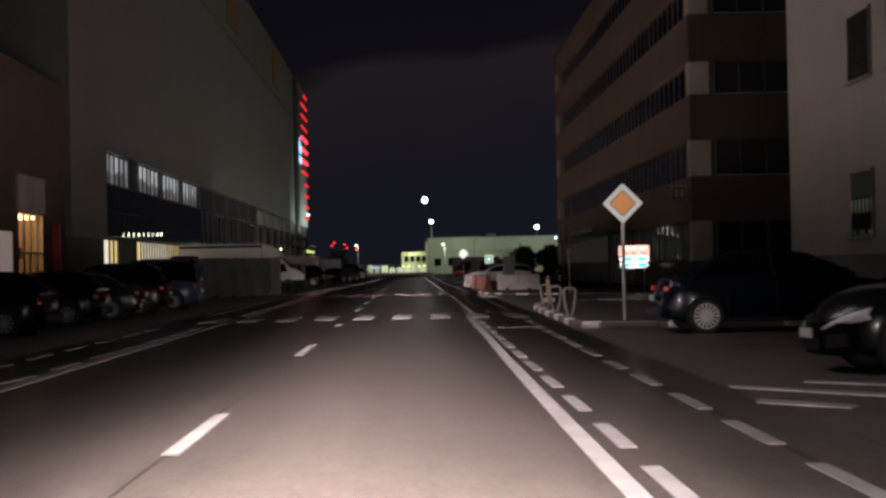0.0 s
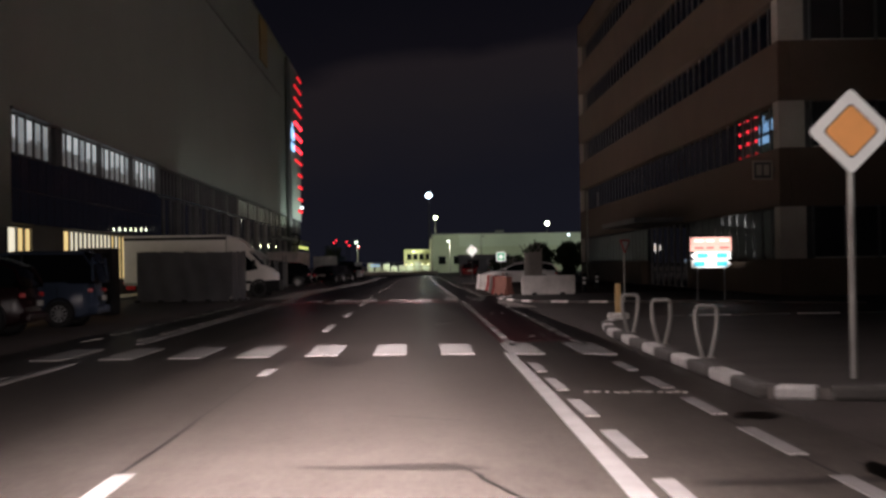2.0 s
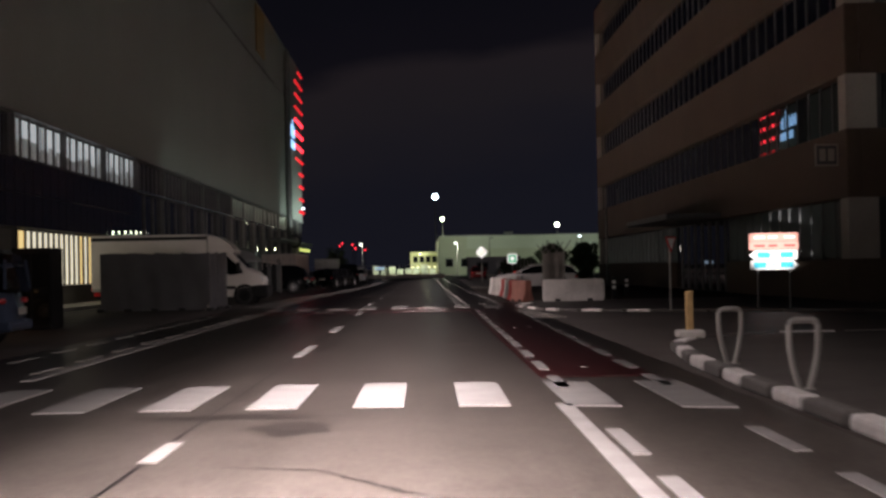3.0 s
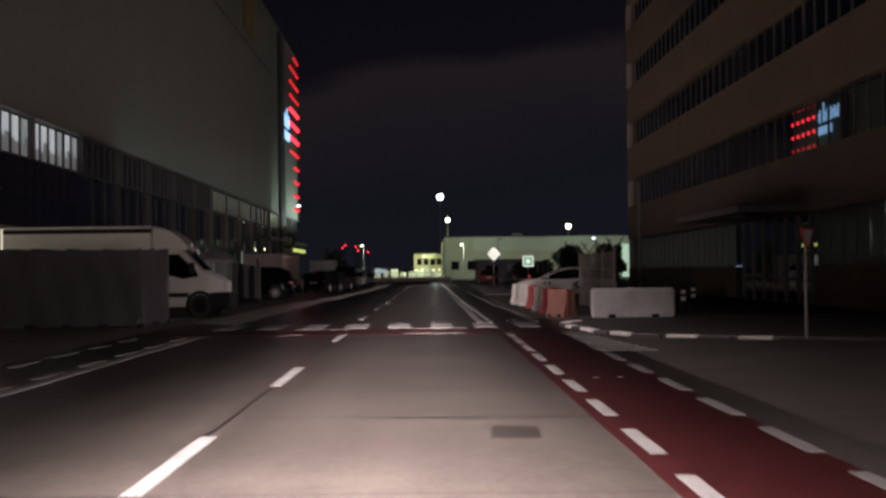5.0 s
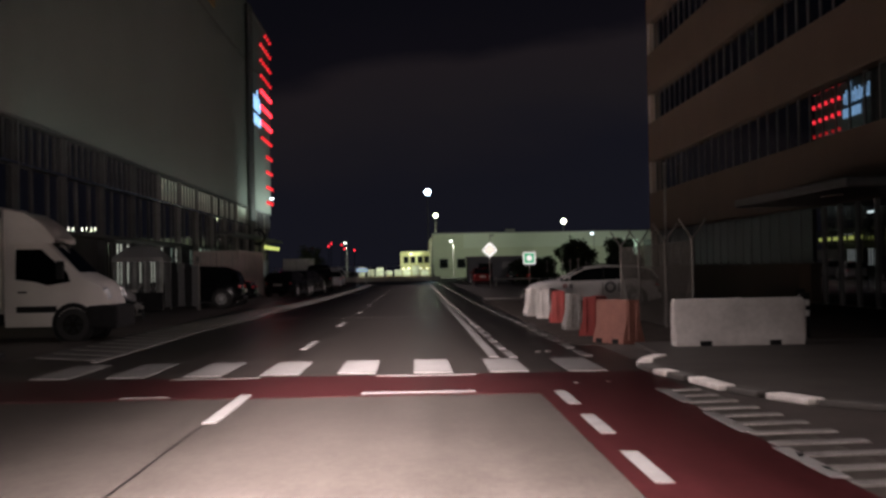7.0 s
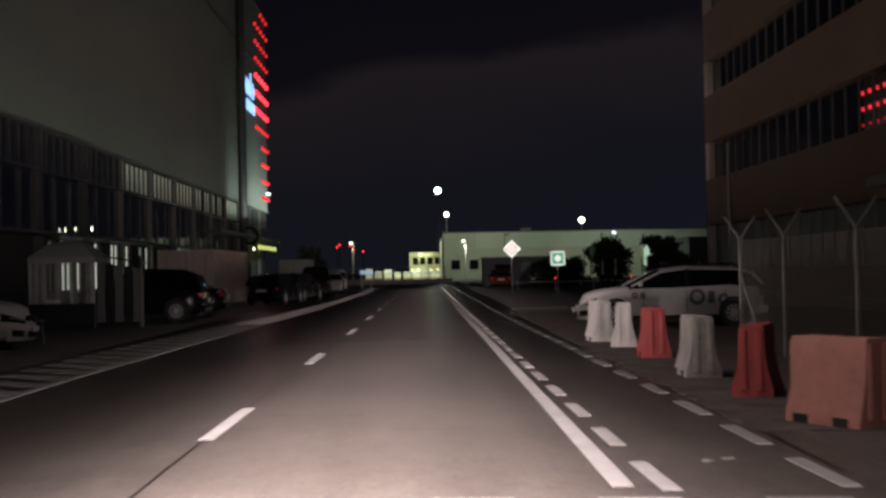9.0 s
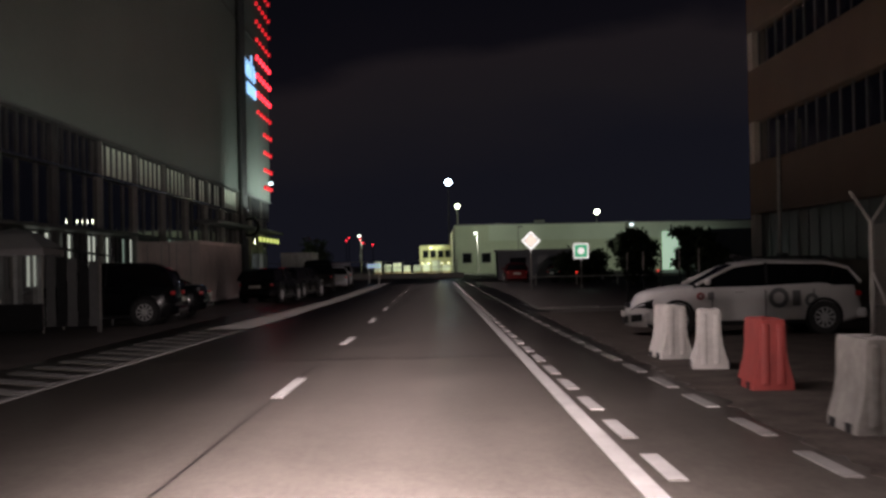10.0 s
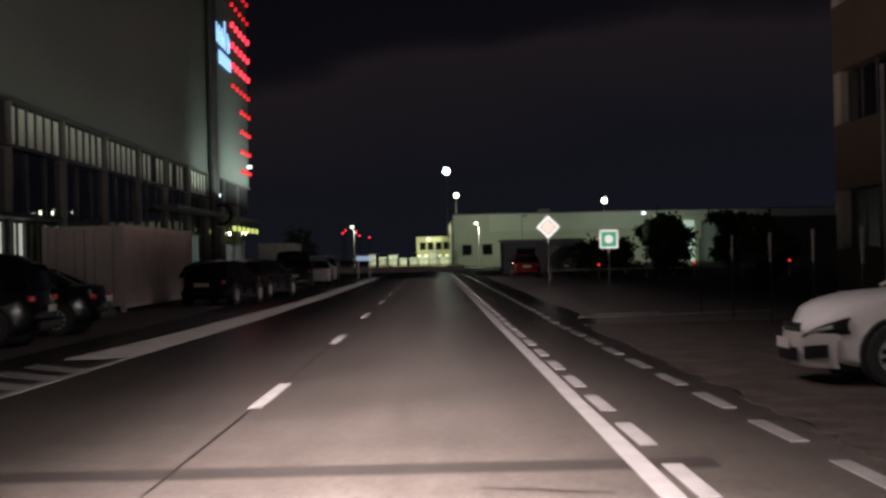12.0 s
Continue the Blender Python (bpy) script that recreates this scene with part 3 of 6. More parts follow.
# ribbon of blind-backed windows
# pale panels of the far bays, brightened by a faint glow in the material
DIM_BLIND = glow("dim_blind", (0.8, 0.85, 0.7), 0.03)
LOW_LIGHT = [glow("lit_room_low", (0.8, 0.88, 0.9), e) for e in (0.03, 0.06, 0.1)]
random.seed(5)
bays = [63.6 + 7.66 * k for k in range(19)]
for k, y0 in enumerate(bays[:-1]):
    y1 = min(bays[k + 1], 200.3)
    if y0 > 198:
        break
    part("window_post", box(HALL - 0.35, HALL + 0.02, y0 - 0.09, y0 + 0.09, 5.75 if k < 5 else 0.0, 7.29), FRAME_METAL if k < 9 else STEEL, hall, "dark upright post between the bays")
    n = 6
    for i in range(n):
        a, b = y0 + 0.16 + (y1 - y0 - 0.32) * i / n, y0 + 0.16 + (y1 - y0 - 0.32) * (i + 1) / n
        lit = k < 4 and not (k == 0 and i == 5)
        mat = (LIT_COOL if random.random() < 0.7 else LIT_DIM) if lit else (DIM_BLIND if 9 <= k <= 14 and random.random() < 0.93 else GLASS_DARK)
        drop = random.uniform(0.0, 0.35) if lit else 0.0
        pane = part("window", box(HALL - 0.24, HALL - 0.2, a, b, 5.75, 7.28), GLASS_DARK, hall, "tall ribbon window with hanging blinds")
        if mat is not GLASS_DARK:
            for j in range(2):
                c0 = a + 0.08 + (b - a - 0.16) * j / 2
                c1 = c0 + (b - a - 0.16) / 2 - (0.05 if random.random() < 0.8 else 0.12)
                if lit:
                    cut = 6.35 + random.uniform(-0.18, 0.22)
                    part("blind", box(HALL - 0.198, HALL - 0.19, c0, c1, cut, 7.2), mat, pane, "hanging blind lit from behind")
                    part("dim_pane", box(HALL - 0.198, HALL - 0.192, c0, c1, 5.82, cut - 0.004), random.choice(LOW_LIGHT), pane, "dim lower part of the lit room")
                else:
                    part("blind", box(HALL - 0.198, HALL - 0.19, c0, c1, 5.85 + drop, 7.2), mat, pane)
        part("mullion", box(HALL - 0.199, HALL - 0.12, b - 0.03, b + 0.03, 5.75, 7.28), FRAME_METAL, pane)
    if k < 4:
        part("dark_panel", box(HALL - 0.34, HALL - 0.06, y0, y1 - 0.02, 3.15, 5.7), DARK_CLAD, hall, "dark backing panel")
        for i in range(6):
            a, b = y0 + (y1 - y0) * i / 6 + 0.03, y0 + (y1 - y0) * (i + 1) / 6 - 0.03
            for z0, z1 in ((3.17, 4.4), (4.43, 5.68)):
                part("panel_pane", bowed_pane(HALL - 0.05, HALL - 0.02, a, b, z0, z1), GLASS_PANEL, hall, "glossy black glass panel")
        continue
    part("sill_rail", box(HALL - 0.35, HALL + 0.05, y0 + 0.095, y1 - 0.095, 5.64, 5.73), RAIL, hall, "level rail under the ribbon windows")
    for i in (1, 2):
        yy = y0 + (y1 - y0) * i / 3
        part("upright_bar", box(HALL - 0.2, HALL - 0.12, yy - 0.04, yy + 0.04, 3.2, 5.6), FRAME_METAL, hall)
    for i in range(9):
        a, b = y0 + 0.16 + (y1 - y0 - 0.32) * i / 9, y0 + 0.16 + (y1 - y0 - 0.32) * (i + 1) / 9
        part("window", bowed_pane(HALL - 0.23, HALL - 0.2, a + 0.02, b - 0.02, 3.3, 5.58), GLASS_DARK, hall, "dark glazing behind upright bars")
# lit rooms of the ground floor
random.seed(9)
for y0, y1, z0, z1, mats in ((63.9, 67.0, 0.9, 3.05, (LIT_WARM, LIT_PALE)), (72.4, 88.6, 0.9, 3.1, (LIT_PALE, LIT_WARM, LIT_PALE)), (119.0, 146.0, 0.9, 3.05, (glow("lit_window_milky", (0.96, 1.0, 0.84), 0.5), LIT_GREEN)), (150.0, 176.0, 0.9, 3.2, (LIT_GREEN,)), (182, 199, 1.0, 2.7, (LIT_COOL,))):
    n = max(3, int((y1 - y0) / 0.85))
    for i in range(n):
        a = y0 + (y1 - y0) * i / n
        b = y0 + (y1 - y0) * (i + 1) / n
        pane = part("window", box(HALL - 0.3, HALL - 0.26, a, b, z0, z1), GLASS_DARK, hall, "tall lit window of the ground floor")
        if random.random() < (0.97 if y0 < 100 else 0.5):
            part("blind", box(HALL - 0.25, HALL - 0.24, a + 0.1, b - 0.12, z0 + 0.05, z1 - 0.05), random.choice(mats), pane)
        part("mullion", box(HALL - 0.259, HALL - 0.16, b - 0.045, b + 0.045, z0, z1), FRAME_METAL, pane)
part("canopy", box(HALL - 0.4, HALL + 1.1, 160, 201.2, 4.4, 4.62), FRAME_METAL, hall, "thin dark canopy over the loading side")
part("canopy", box(HALL - 0.4, HALL + 0.9, 104, 136, 3.1, 3.22), DARK_CLAD, hall, "thin dark canopy over the loading side")
YELLOW_LED = glow("yellow_sign_light", (0.9, 1.0, 0.25), 0.9)
for k in range(6):
    part("sign_light", box(HALL + 1.1, HALL + 1.14, 182.0 + 2.6 * k, 183.6 + 2.6 * k, 3.55, 3.9), YELLOW_LED, hall, "small yellow lit sign under the canopy")
# glowing blocks put where the glazing would mirror the yard's floodlights
for k in range(3):
    part("wall_light_spot", bevelled(box(HALL - 0.2, HALL + 0.1, 180.5 + 1.3 * k, 180.9 + 1.3 * k, 6.0, 6.2), 0.03), WALL_SPOT_GLOW, hall, "small glowing block in place of a floodlight reflection", False)
part("wall_light_spot", bevelled(box(HALL, HALL + 0.35, 199.6, 199.95, 9.0, 9.2), 0.04), WALL_SPOT_GLOW, hall, "small glowing block in place of a floodlight reflection at the corner")
# light sign: pale lettering as plain strokes, and a field of red lamps
sign = thing("light_sign", "tall lit wall sign of pale strokes and red lamp dots", "sign", SKEW @ Matrix.Translation((0, -3.6, 0)))
random.seed(3)
for k in range(8):
    y = 182.4 + 1.42 * k
    top = 19.0 if k in (0, 6) else 18.3
    part("stroke", box(HALL + 0.05, HALL + 0.14, y, y + 0.3, 17.0 - 0.02 * k, top), LED_BLUE, sign, "blue-white lit upright stroke")
    if k not in (1, 6):
        part("stroke", box(HALL + 0.05, HALL + 0.14, y + 0.305, y + 0.8, 17.0 + 0.65 * (k % 2), 17.3 + 0.65 * (k % 2)), LED_BLUE, sign)
        part("stroke", box(HALL + 0.05, HALL + 0.14, y + 0.805, y + 1.02, 17.0, 18.0), LED_BLUE, sign)
for k in range(6):
    part("stroke", box(HALL + 0.05, HALL + 0.14, 188.0 + k, 188.7 + k, 15.6, 16.5), LED_BLUE, sign)
LED_DIM = glow("led_red_low", (1.0, 0.02, 0.03), 0.75)
dot = finish(disc(bmesh.new(), (0, 0, 0), "x", 0.17, 0.22, 10), "lamp_dot", LED_DIM)
dot_hot = finish(disc(bmesh.new(), (0, 0, 0), "x", 0.22, 0.22, 10), "lamp_dot", LED_RED)
for r in range(12):
    z = 25.6 - 1.55 * r
    count = 5 if 1 <= r <= 7 else 3
    for c in range(count):
        y = 204.3 - 2.3 * c
        hot = 4 <= r <= 6 and c < 7
        ob = new("lamp_dot", dot_hot if hot else dot)
        ob.parent = sign
        ob.location = (HALL + 0.1, y, z)

# ---- older low building before the hall ----
low = thing("low_annex", "dark low annex with one warmly lit glazed entrance", "building", kind="structure")
part("wall", box(-70, -14.6, 20, 48.5, 0, 9.5), BROWN_BAND, low)
part("wall", box(-70, -14.6, 52.1, 56.0, 0, 9.5), BROWN_BAND, low)
part("wall", box(-70, -14.6, 48.5, 52.1, 3.75, 9.5), BROWN_BAND, low)
part("back_wall", box(-70, -16.6, 48.5, 52.1, 0, 3.74), CONCRETE, low)
part("lintel_panel", box(-14.6, -14.5, 48.4, 52.3, 3.8, 5.2), PALE_COLUMN, low, "pale panel over the entrance")
part("lit_ceiling", box(-16.5, -14.8, 48.7, 51.9, 3.6, 3.7), glow("warm_ceiling_light", (1.0, 0.55, 0.22), 8.0), low, "warm ceiling light of the entrance")
for y in (48.5, 49.4, 50.3, 51.2, 52.1):
    part("door_post", box(-14.66, -14.56, y - 0.05, y + 0.05, 0, 3.75), FRAME_METAL, low)
for z in (1.1, 2.2):
    part("transom", box(-14.65, -14.57, 48.5, 52.1, z, z + 0.07), FRAME_METAL, low)
part("poster", box(-14.95, -14.91, 48.8, 49.25, 2.6, 3.6), LIT_PALE, low, "pale lit panel in the entrance")
part("notice", box(-14.95, -14.91, 49.7, 50.2, 2.0, 2.45), surface("red_notice", (0.5, 0.1, 0.06), 0.6), low, "small red notice in the entrance")
part("side_window", box(-14.59, -14.55, 46.0, 47.6, 0.4, 3.0), glow("rosy_window_light", (1.0, 0.78, 0.68), 0.14), low, "dim lit window beside the entrance")
RED_STRIP = surface("red_metal", (0.45, 0.06, 0.05), 0.5)
part("pilaster", box(-14.59, -14.3, 53.7, 53.95, 0, 3.5), RED_STRIP, low, "slim red upright by the entrance")

# ---- brown office block ----
block = thing("office_block", "brown-faced office block with dark ribbon windows", "building", kind="structure")
OFF = 13.88
part("core", box(OFF + 0.5, 45, 64.7, 130, 0, 20.6), DARK_CLAD, block, "dark core behind the windows")
bands = ((3.35, 5.55), (7.3, 9.55), (11.15, 13.5), (15.2, 17.45), (19.1, 21.0))
for z0, z1 in bands:
    part("band", bevelled(box(OFF, OFF + 0.48, 64.3, 130.3, z0, z1), 0.03, 1), BROWN_BAND, block, "brown facing band")
    part("band", box(OFF + 0.481, 45, 64.3, 64.69, z0, z1), BROWN_BAND, block)
    part("band", box(OFF + 0.481, 45, 130.01, 130.3, z0, z1), BROWN_BAND, block)
part("plinth", box(OFF, OFF + 0.49, 64.3, 83.0, 0.0, 1.4), BROWN_BAND, block, "brown plinth")
part("plinth", box(OFF, OFF + 0.49, 98.0, 130.3, 0.0, 1.4), BROWN_BAND, block)
part("plinth", box(OFF + 0.491, 45, 64.3, 64.69, 0.0, 1.4), BROWN_BAND, block)
part("roof", box(OFF + 0.2, 45, 64.5, 130.2, 21.0, 21.2), DARK_CLAD, block)
part("wall", box(OFF + 0.5, 45, 130.02, 130.25, 0, 3.34), BROWN_BAND, block)
levels = ((1.4, 3.35), (5.55, 7.3), (9.55, 11.15), (13.5, 15.2), (17.45, 19.1))
for z0, z1 in levels:
    part("corner_pier", box(OFF + 0.02, OFF + 0.47, 64.33, 65.2, z0, z1), PALE_COLUMN, block, "pale corner pier")
    part("corner_pier", box(OFF + 0.471, OFF + 1.0, 64.33, 64.68, z0, z1), PALE_COLUMN, block)
    part("corner_pier", box(OFF + 0.02, OFF + 0.47, 129.4, 130.28, z0, z1), PALE_COLUMN, block)
    n = 42
    for i in range(n):
        a = 65.25 + (129.35 - 65.25) * i / n
        b = 65.25 + (129.35 - 65.25) * (i + 1) / n
        if z0 < 2 and 83 < a < 97:
            continue
        pane = part("window", box(OFF + 0.3, OFF + 0.34, a + 0.03, b - 0.03, z0 + 0.06, z1 - 0.06), GLASS_DIM if z0 < 2 else GLASS_DARK, block, "dark ribbon window")
        part("frame", box(OFF + 0.26, OFF + 0.40, b - 0.03, b + 0.03, z0, z1), FRAME_METAL, pane)
    # the short side towards the street's start
    for x in (15.2, 16.4, 17.7, 19.0, 20.3, 21.6, 22.9, 24.2):
        pane = part("window", box(x, x + 1.15, 64.5, 64.54, z0 + 0.06, z1 - 0.06), GLASS_DARK, block, "dark window in the short side")
        part("frame", box(x - 0.06, x, 64.42, 64.6, z0, z1), FRAME_METAL, pane)
        part("sill", box(x, x + 1.15, 64.36, 64.6, z0, z0 + 0.055), PALE_COLUMN, pane)
# glazed entrance under a canopy
part("canopy", bevelled(box(11.4, OFF + 0.4, 84.0, 97.0, 3.36, 3.62), 0.04), DARK_CLAD, block, "dark flat canopy over the entrance")
part("canopy_light", box(12.2, 12.5, 88.0, 89.2, 3.33, 3.355), PALE_COLUMN, block, "small unlit strip light in the canopy")
for i in range(8):
    a = 83.0 + 15.0 * i / 8
    pane = part("window", box(OFF + 0.38, OFF + 0.42, a + 0.05, a + 1.82, 0.05, 3.3), GLASS_DARK, block, "tall entrance glazing")
    part("frame", box(OFF + 0.3, OFF + 0.45, a - 0.05, a + 0.05, 0, 3.34), FRAME_METAL, pane)
part("downpipe", tube(bmesh.new(), [(OFF - 0.12, 124.5, 0), (OFF - 0.12, 124.5, 6.9)], 0.07, 8), STEEL, block, "galvanised downpipe", True)
# plain number plate on the wall: framed bars
plate = thing("number_plate", "pale framed square plate projecting from the brown facing", "sign", m=pose(OFF - 0.48, 64.9, 4.75))
part("frame", bevelled(box(-0.38, 0.38, -0.02, 0.03, -0.36, 0.36), 0.01, 1), PALE_COLUMN, plate)
part("field", box(-0.32, 0.32, -0.026, -0.0201, -0.3, 0.3), DARK_CLAD, plate)
for x in (-0.14, 0.14):
    part("bar", box(x - 0.1, x + 0.1, -0.034, -0.0265, -0.2, 0.2), PALE_COLUMN, plate, "pale bar")
part("bracket", box(0.381, 0.48, -0.01, 0.02, -0.04, 0.04), FRAME_METAL, plate)

# ---- white rendered building ----
white = thing("rendered_building", "off-white rendered building with dark windows", "building", kind="structure")
part("wall", box(15.0, 40, 30, 50.0, 0, 19), WHITE_RENDER, white)
part("plinth", box(14.95, 14.999, 30, 50.02, 0, 1.5), DARK_CLAD, white)
for z in (2.1, 7.3, 11.4, 15.2):
    for y in (31.6, 35.6, 39.7):
        pane = part("window", box(14.93, 14.98, y, y + 2.3, z, z + 2.1), GLASS_DARK, white, "dark window in the rendered wall")
        part("frame", box(14.9, 14.999, y - 0.08, y, z - 0.08, z + 2.18), FRAME_METAL, pane)
        part("sill", box(14.84, 14.999, y - 0.1, y + 2.4, z - 0.16, z - 0.081), PALE_COLUMN, pane)

# ---- vehicles ----
def paint(name, colour, rough=0.2):
    return surface(name, colour, rough, vary=0.08, scale=2, fine=30, coat=0.15, coat_ior=1.4, coat_rough=0.05, ior=1.25)


CAR_BLACK = paint("black_car_paint", (0.005, 0.005, 0.006))
CAR_BLUE = paint("dark_blue_car_paint", (0.004, 0.006, 0.013))
CAR_PALEBLUE = paint("pale_blue_car_paint", (0.05, 0.067, 0.105))
CAR_MAROON = paint("maroon_car_paint", (0.014, 0.004, 0.005))
CAR_GREY = paint("dark_grey_car_paint", (0.014, 0.0135, 0.012))
CAR_SILVER = paint("silver_car_paint", (0.3, 0.3, 0.31))
VAN_WHITE = paint("white_van_paint", (0.72, 0.68, 0.65), 0.45)
CAR_WHITE = paint("white_car_paint", (0.53, 0.515, 0.5))
CAR_GLASS = glass("car_glass", (0.004, 0.004, 0.005), 0.04, 1.3)
CHROME = surface("chrome_trim", (0.6, 0.6, 0.6), 0.15, metal=1.0, vary=0.05)
ALLOY = surface("alloy_rim", (0.5, 0.5, 0.5), 0.35, metal=0.5, vary=0.15, scale=8)
LENS_RED = surface("red_lamp_lens", (0.55, 0.01, 0.015), 0.3, vary=0.1, coat=0.2)
LENS_CLEAR = surface("clear_lamp_lens", (0.75, 0.76, 0.78), 0.2, metal=0.1, vary=0.2, scale=12)
PLATE_PALE = surface("pale_plate", (0.34, 0.33, 0.3), 0.5, vary=0.1)

SHAPES = {  # length, width, height, then body line (x, z) and cabin line (x, z), from tail to nose
    "sedan": (4.7, 1.78, 1.43, ((-2.35, 0.62), (-2.3, 0.92), (-2.1, 1.0), (-1.6, 1.02), (0.95, 0.98), (1.5, 0.92), (2.0, 0.82), (2.25, 0.7), (2.35, 0.5)),
              ((-1.75, 1.0), (-1.1, 1.36), (-0.6, 1.42), (0.0, 1.43), (0.35, 1.38), (1.1, 0.98))),
    "wagon": (4.6, 1.82, 1.47, ((-2.3, 0.6), (-2.27, 0.95), (-2.1, 1.0), (-1.4, 1.02), (0.9, 0.98), (1.45, 0.95), (1.95, 0.87), (2.18, 0.76), (2.3, 0.5)),
              ((-2.2, 1.0), (-1.95, 1.36), (-1.5, 1.44), (-0.3, 1.47), (0.3, 1.4), (1.1, 0.98))),
    "hatchback": (4.1, 1.74, 1.46, ((-2.05, 0.6), (-2.02, 0.9), (-1.9, 0.98), (-1.2, 1.0), (0.85, 0.97), (1.35, 0.92), (1.8, 0.8), (2.0, 0.66), (2.05, 0.45)),
                  ((-1.95, 0.98), (-1.65, 1.36), (-1.2, 1.45), (-0.2, 1.46), (0.25, 1.4), (1.0, 0.97))),
    "suv": (4.5, 1.86, 1.7, ((-2.25, 0.65), (-2.22, 1.0), (-2.1, 1.08), (-1.4, 1.1), (0.9, 1.08), (1.5, 1.03), (1.95, 0.95), (2.18, 0.8), (2.25, 0.5)),
            ((-2.15, 1.08), (-1.95, 1.5), (-1.5, 1.66), (-0.2, 1.7), (0.25, 1.62), (0.95, 1.08))),
    "large_sedan": (5.05, 1.86, 1.57, ((-2.5, 0.66), (-2.46, 0.96), (-2.2, 1.08), (-1.7, 1.1), (1.0, 1.06), (1.6, 1.0), (2.15, 0.9), (2.4, 0.76), (2.52, 0.5)),
                    ((-1.9, 1.08), (-1.2, 1.48), (-0.65, 1.56), (0.0, 1.57), (0.4, 1.51), (1.3, 1.06))),
    "van": (4.3, 1.84, 1.86, ((-2.15, 0.6), (-2.13, 1.0), (-2.08, 1.1), (-1.4, 1.12), (0.9, 1.1), (1.45, 1.04), (1.85, 0.95), (2.08, 0.8), (2.15, 0.5)),
            ((-2.12, 1.1), (-2.06, 1.72), (-1.9, 1.84), (0.0, 1.86), (0.4, 1.78), (1.15, 1.1))),
}


def resample(line, n):
    xs = np.linspace(line[0][0], line[-1][0], n)
    return [(float(x), float(np.interp(x, [p[0] for p in line], [p[1] for p in line]))) for x in xs]


def body_shell(length, width, line, floor=0.2):
    """Lower body: rounded in plan and section, swelling to the shoulder."""
    bm = bmesh.new()
    rows = []
    hw = width / 2
    for x, z in resample(line, 31):
        t = abs(x) / (length / 2)
        w = hw * (1 - 0.2 * max(0, t - 0.62) ** 2 / 0.144)
        low = floor + 0.1 * max(0, t - 0.82) / 0.18
        prof = ((w * 0.86, low), (w * 0.97, low + 0.05), (w, low + 0.22), (w * 0.985, low + (z - low) * 0.62), (w * 0.965, z - 0.09), (w * 0.91, z - 0.02), (w * 0.75, z + 0.012), (0, z + 0.03))
        ring = [bm.verts.new((x, y, zz)) for y, zz in prof] + [bm.verts.new((x, -y, zz)) for y, zz in prof[-2::-1]]
        bow = min(1.0, max(0.0, (t - 0.6) / 0.4)) ** 1.5 * 0.34 * (1 if x > 0 else -0.5)
        for v in ring:
            v.co.x -= bow * abs(v.co.y / hw) ** 2.6
        rows.append(ring)
    for a, b in zip(rows, rows[1:]):
        for k in range(len(a) - 1):
            bm.faces.new((a[k], a[k + 1], b[k + 1], b[k]))
        bm.faces.new((a[-1], a[0], b[0], b[-1]))
    bm.faces.new(rows[0])
    bm.faces.new(rows[-1][::-1])
    return bm


def cabin_shell(width, line, shrink=0.0, lift=0.0):
    bm = bmesh.new()
    rows = []
    hw = width / 2
    top = max(z for x, z in line)
    belt = line[0][1]
    for x, z in resample(line, 25):
        f = max(0.02, (z - belt) / (top - belt))
        wb, wt = hw * 0.93 - shrink, hw * (0.93 - 0.21 * f) - shrink
        zz = z - shrink + lift
        ring = [bm.verts.new((x, wb, belt - 0.05)), bm.verts.new((x, wt + 0.02, zz - 0.06)), bm.verts.new((x, wt - 0.06, zz - 0.012)), bm.verts.new((x, 0, zz + 0.012)),
                bm.verts.new((x, -wt + 0.06, zz - 0.012)), bm.verts.new((x, -wt - 0.02, zz - 0.06)), bm.verts.new((x, -wb, belt - 0.05))]
        rows.append(ring)
    for a, b in zip(rows, rows[1:]):
        for k in range(6):
            bm.faces.new((a[k], a[k + 1], b[k + 1], b[k]))
    bm.faces.new(rows[0])
    bm.faces.new(rows[-1][::-1])
    return bm


def roof_shell(width, line, a, b):
    """The painted roof skin between two points of the cabin line."""
    bm = bmesh.new()
    rows = []
    hw = width / 2
    top = max(z for x, z in line)
    belt = line[0][1]
    for x in np.linspace(a, b, 11):
        z = float(np.interp(x, [p[0] for p in line], [p[1] for p in line]))
        f = (z - belt) / (top - belt)
        wt = hw * (0.93 - 0.21 * f)
        rows.append([bm.verts.new((x, y, zz)) for y, zz in ((wt + 0.025, z - 0.085), (wt + 0.024, z - 0.05), (wt - 0.05, z), (0, z + 0.024), (-wt + 0.05, z), (-wt - 0.024, z - 0.05), (-wt - 0.025, z - 0.085))])
    for p, q in zip(rows, rows[1:]):
        for k in range(6):
            bm.faces.new((p[k], p[k + 1], q[k + 1], q[k]))
    return bm


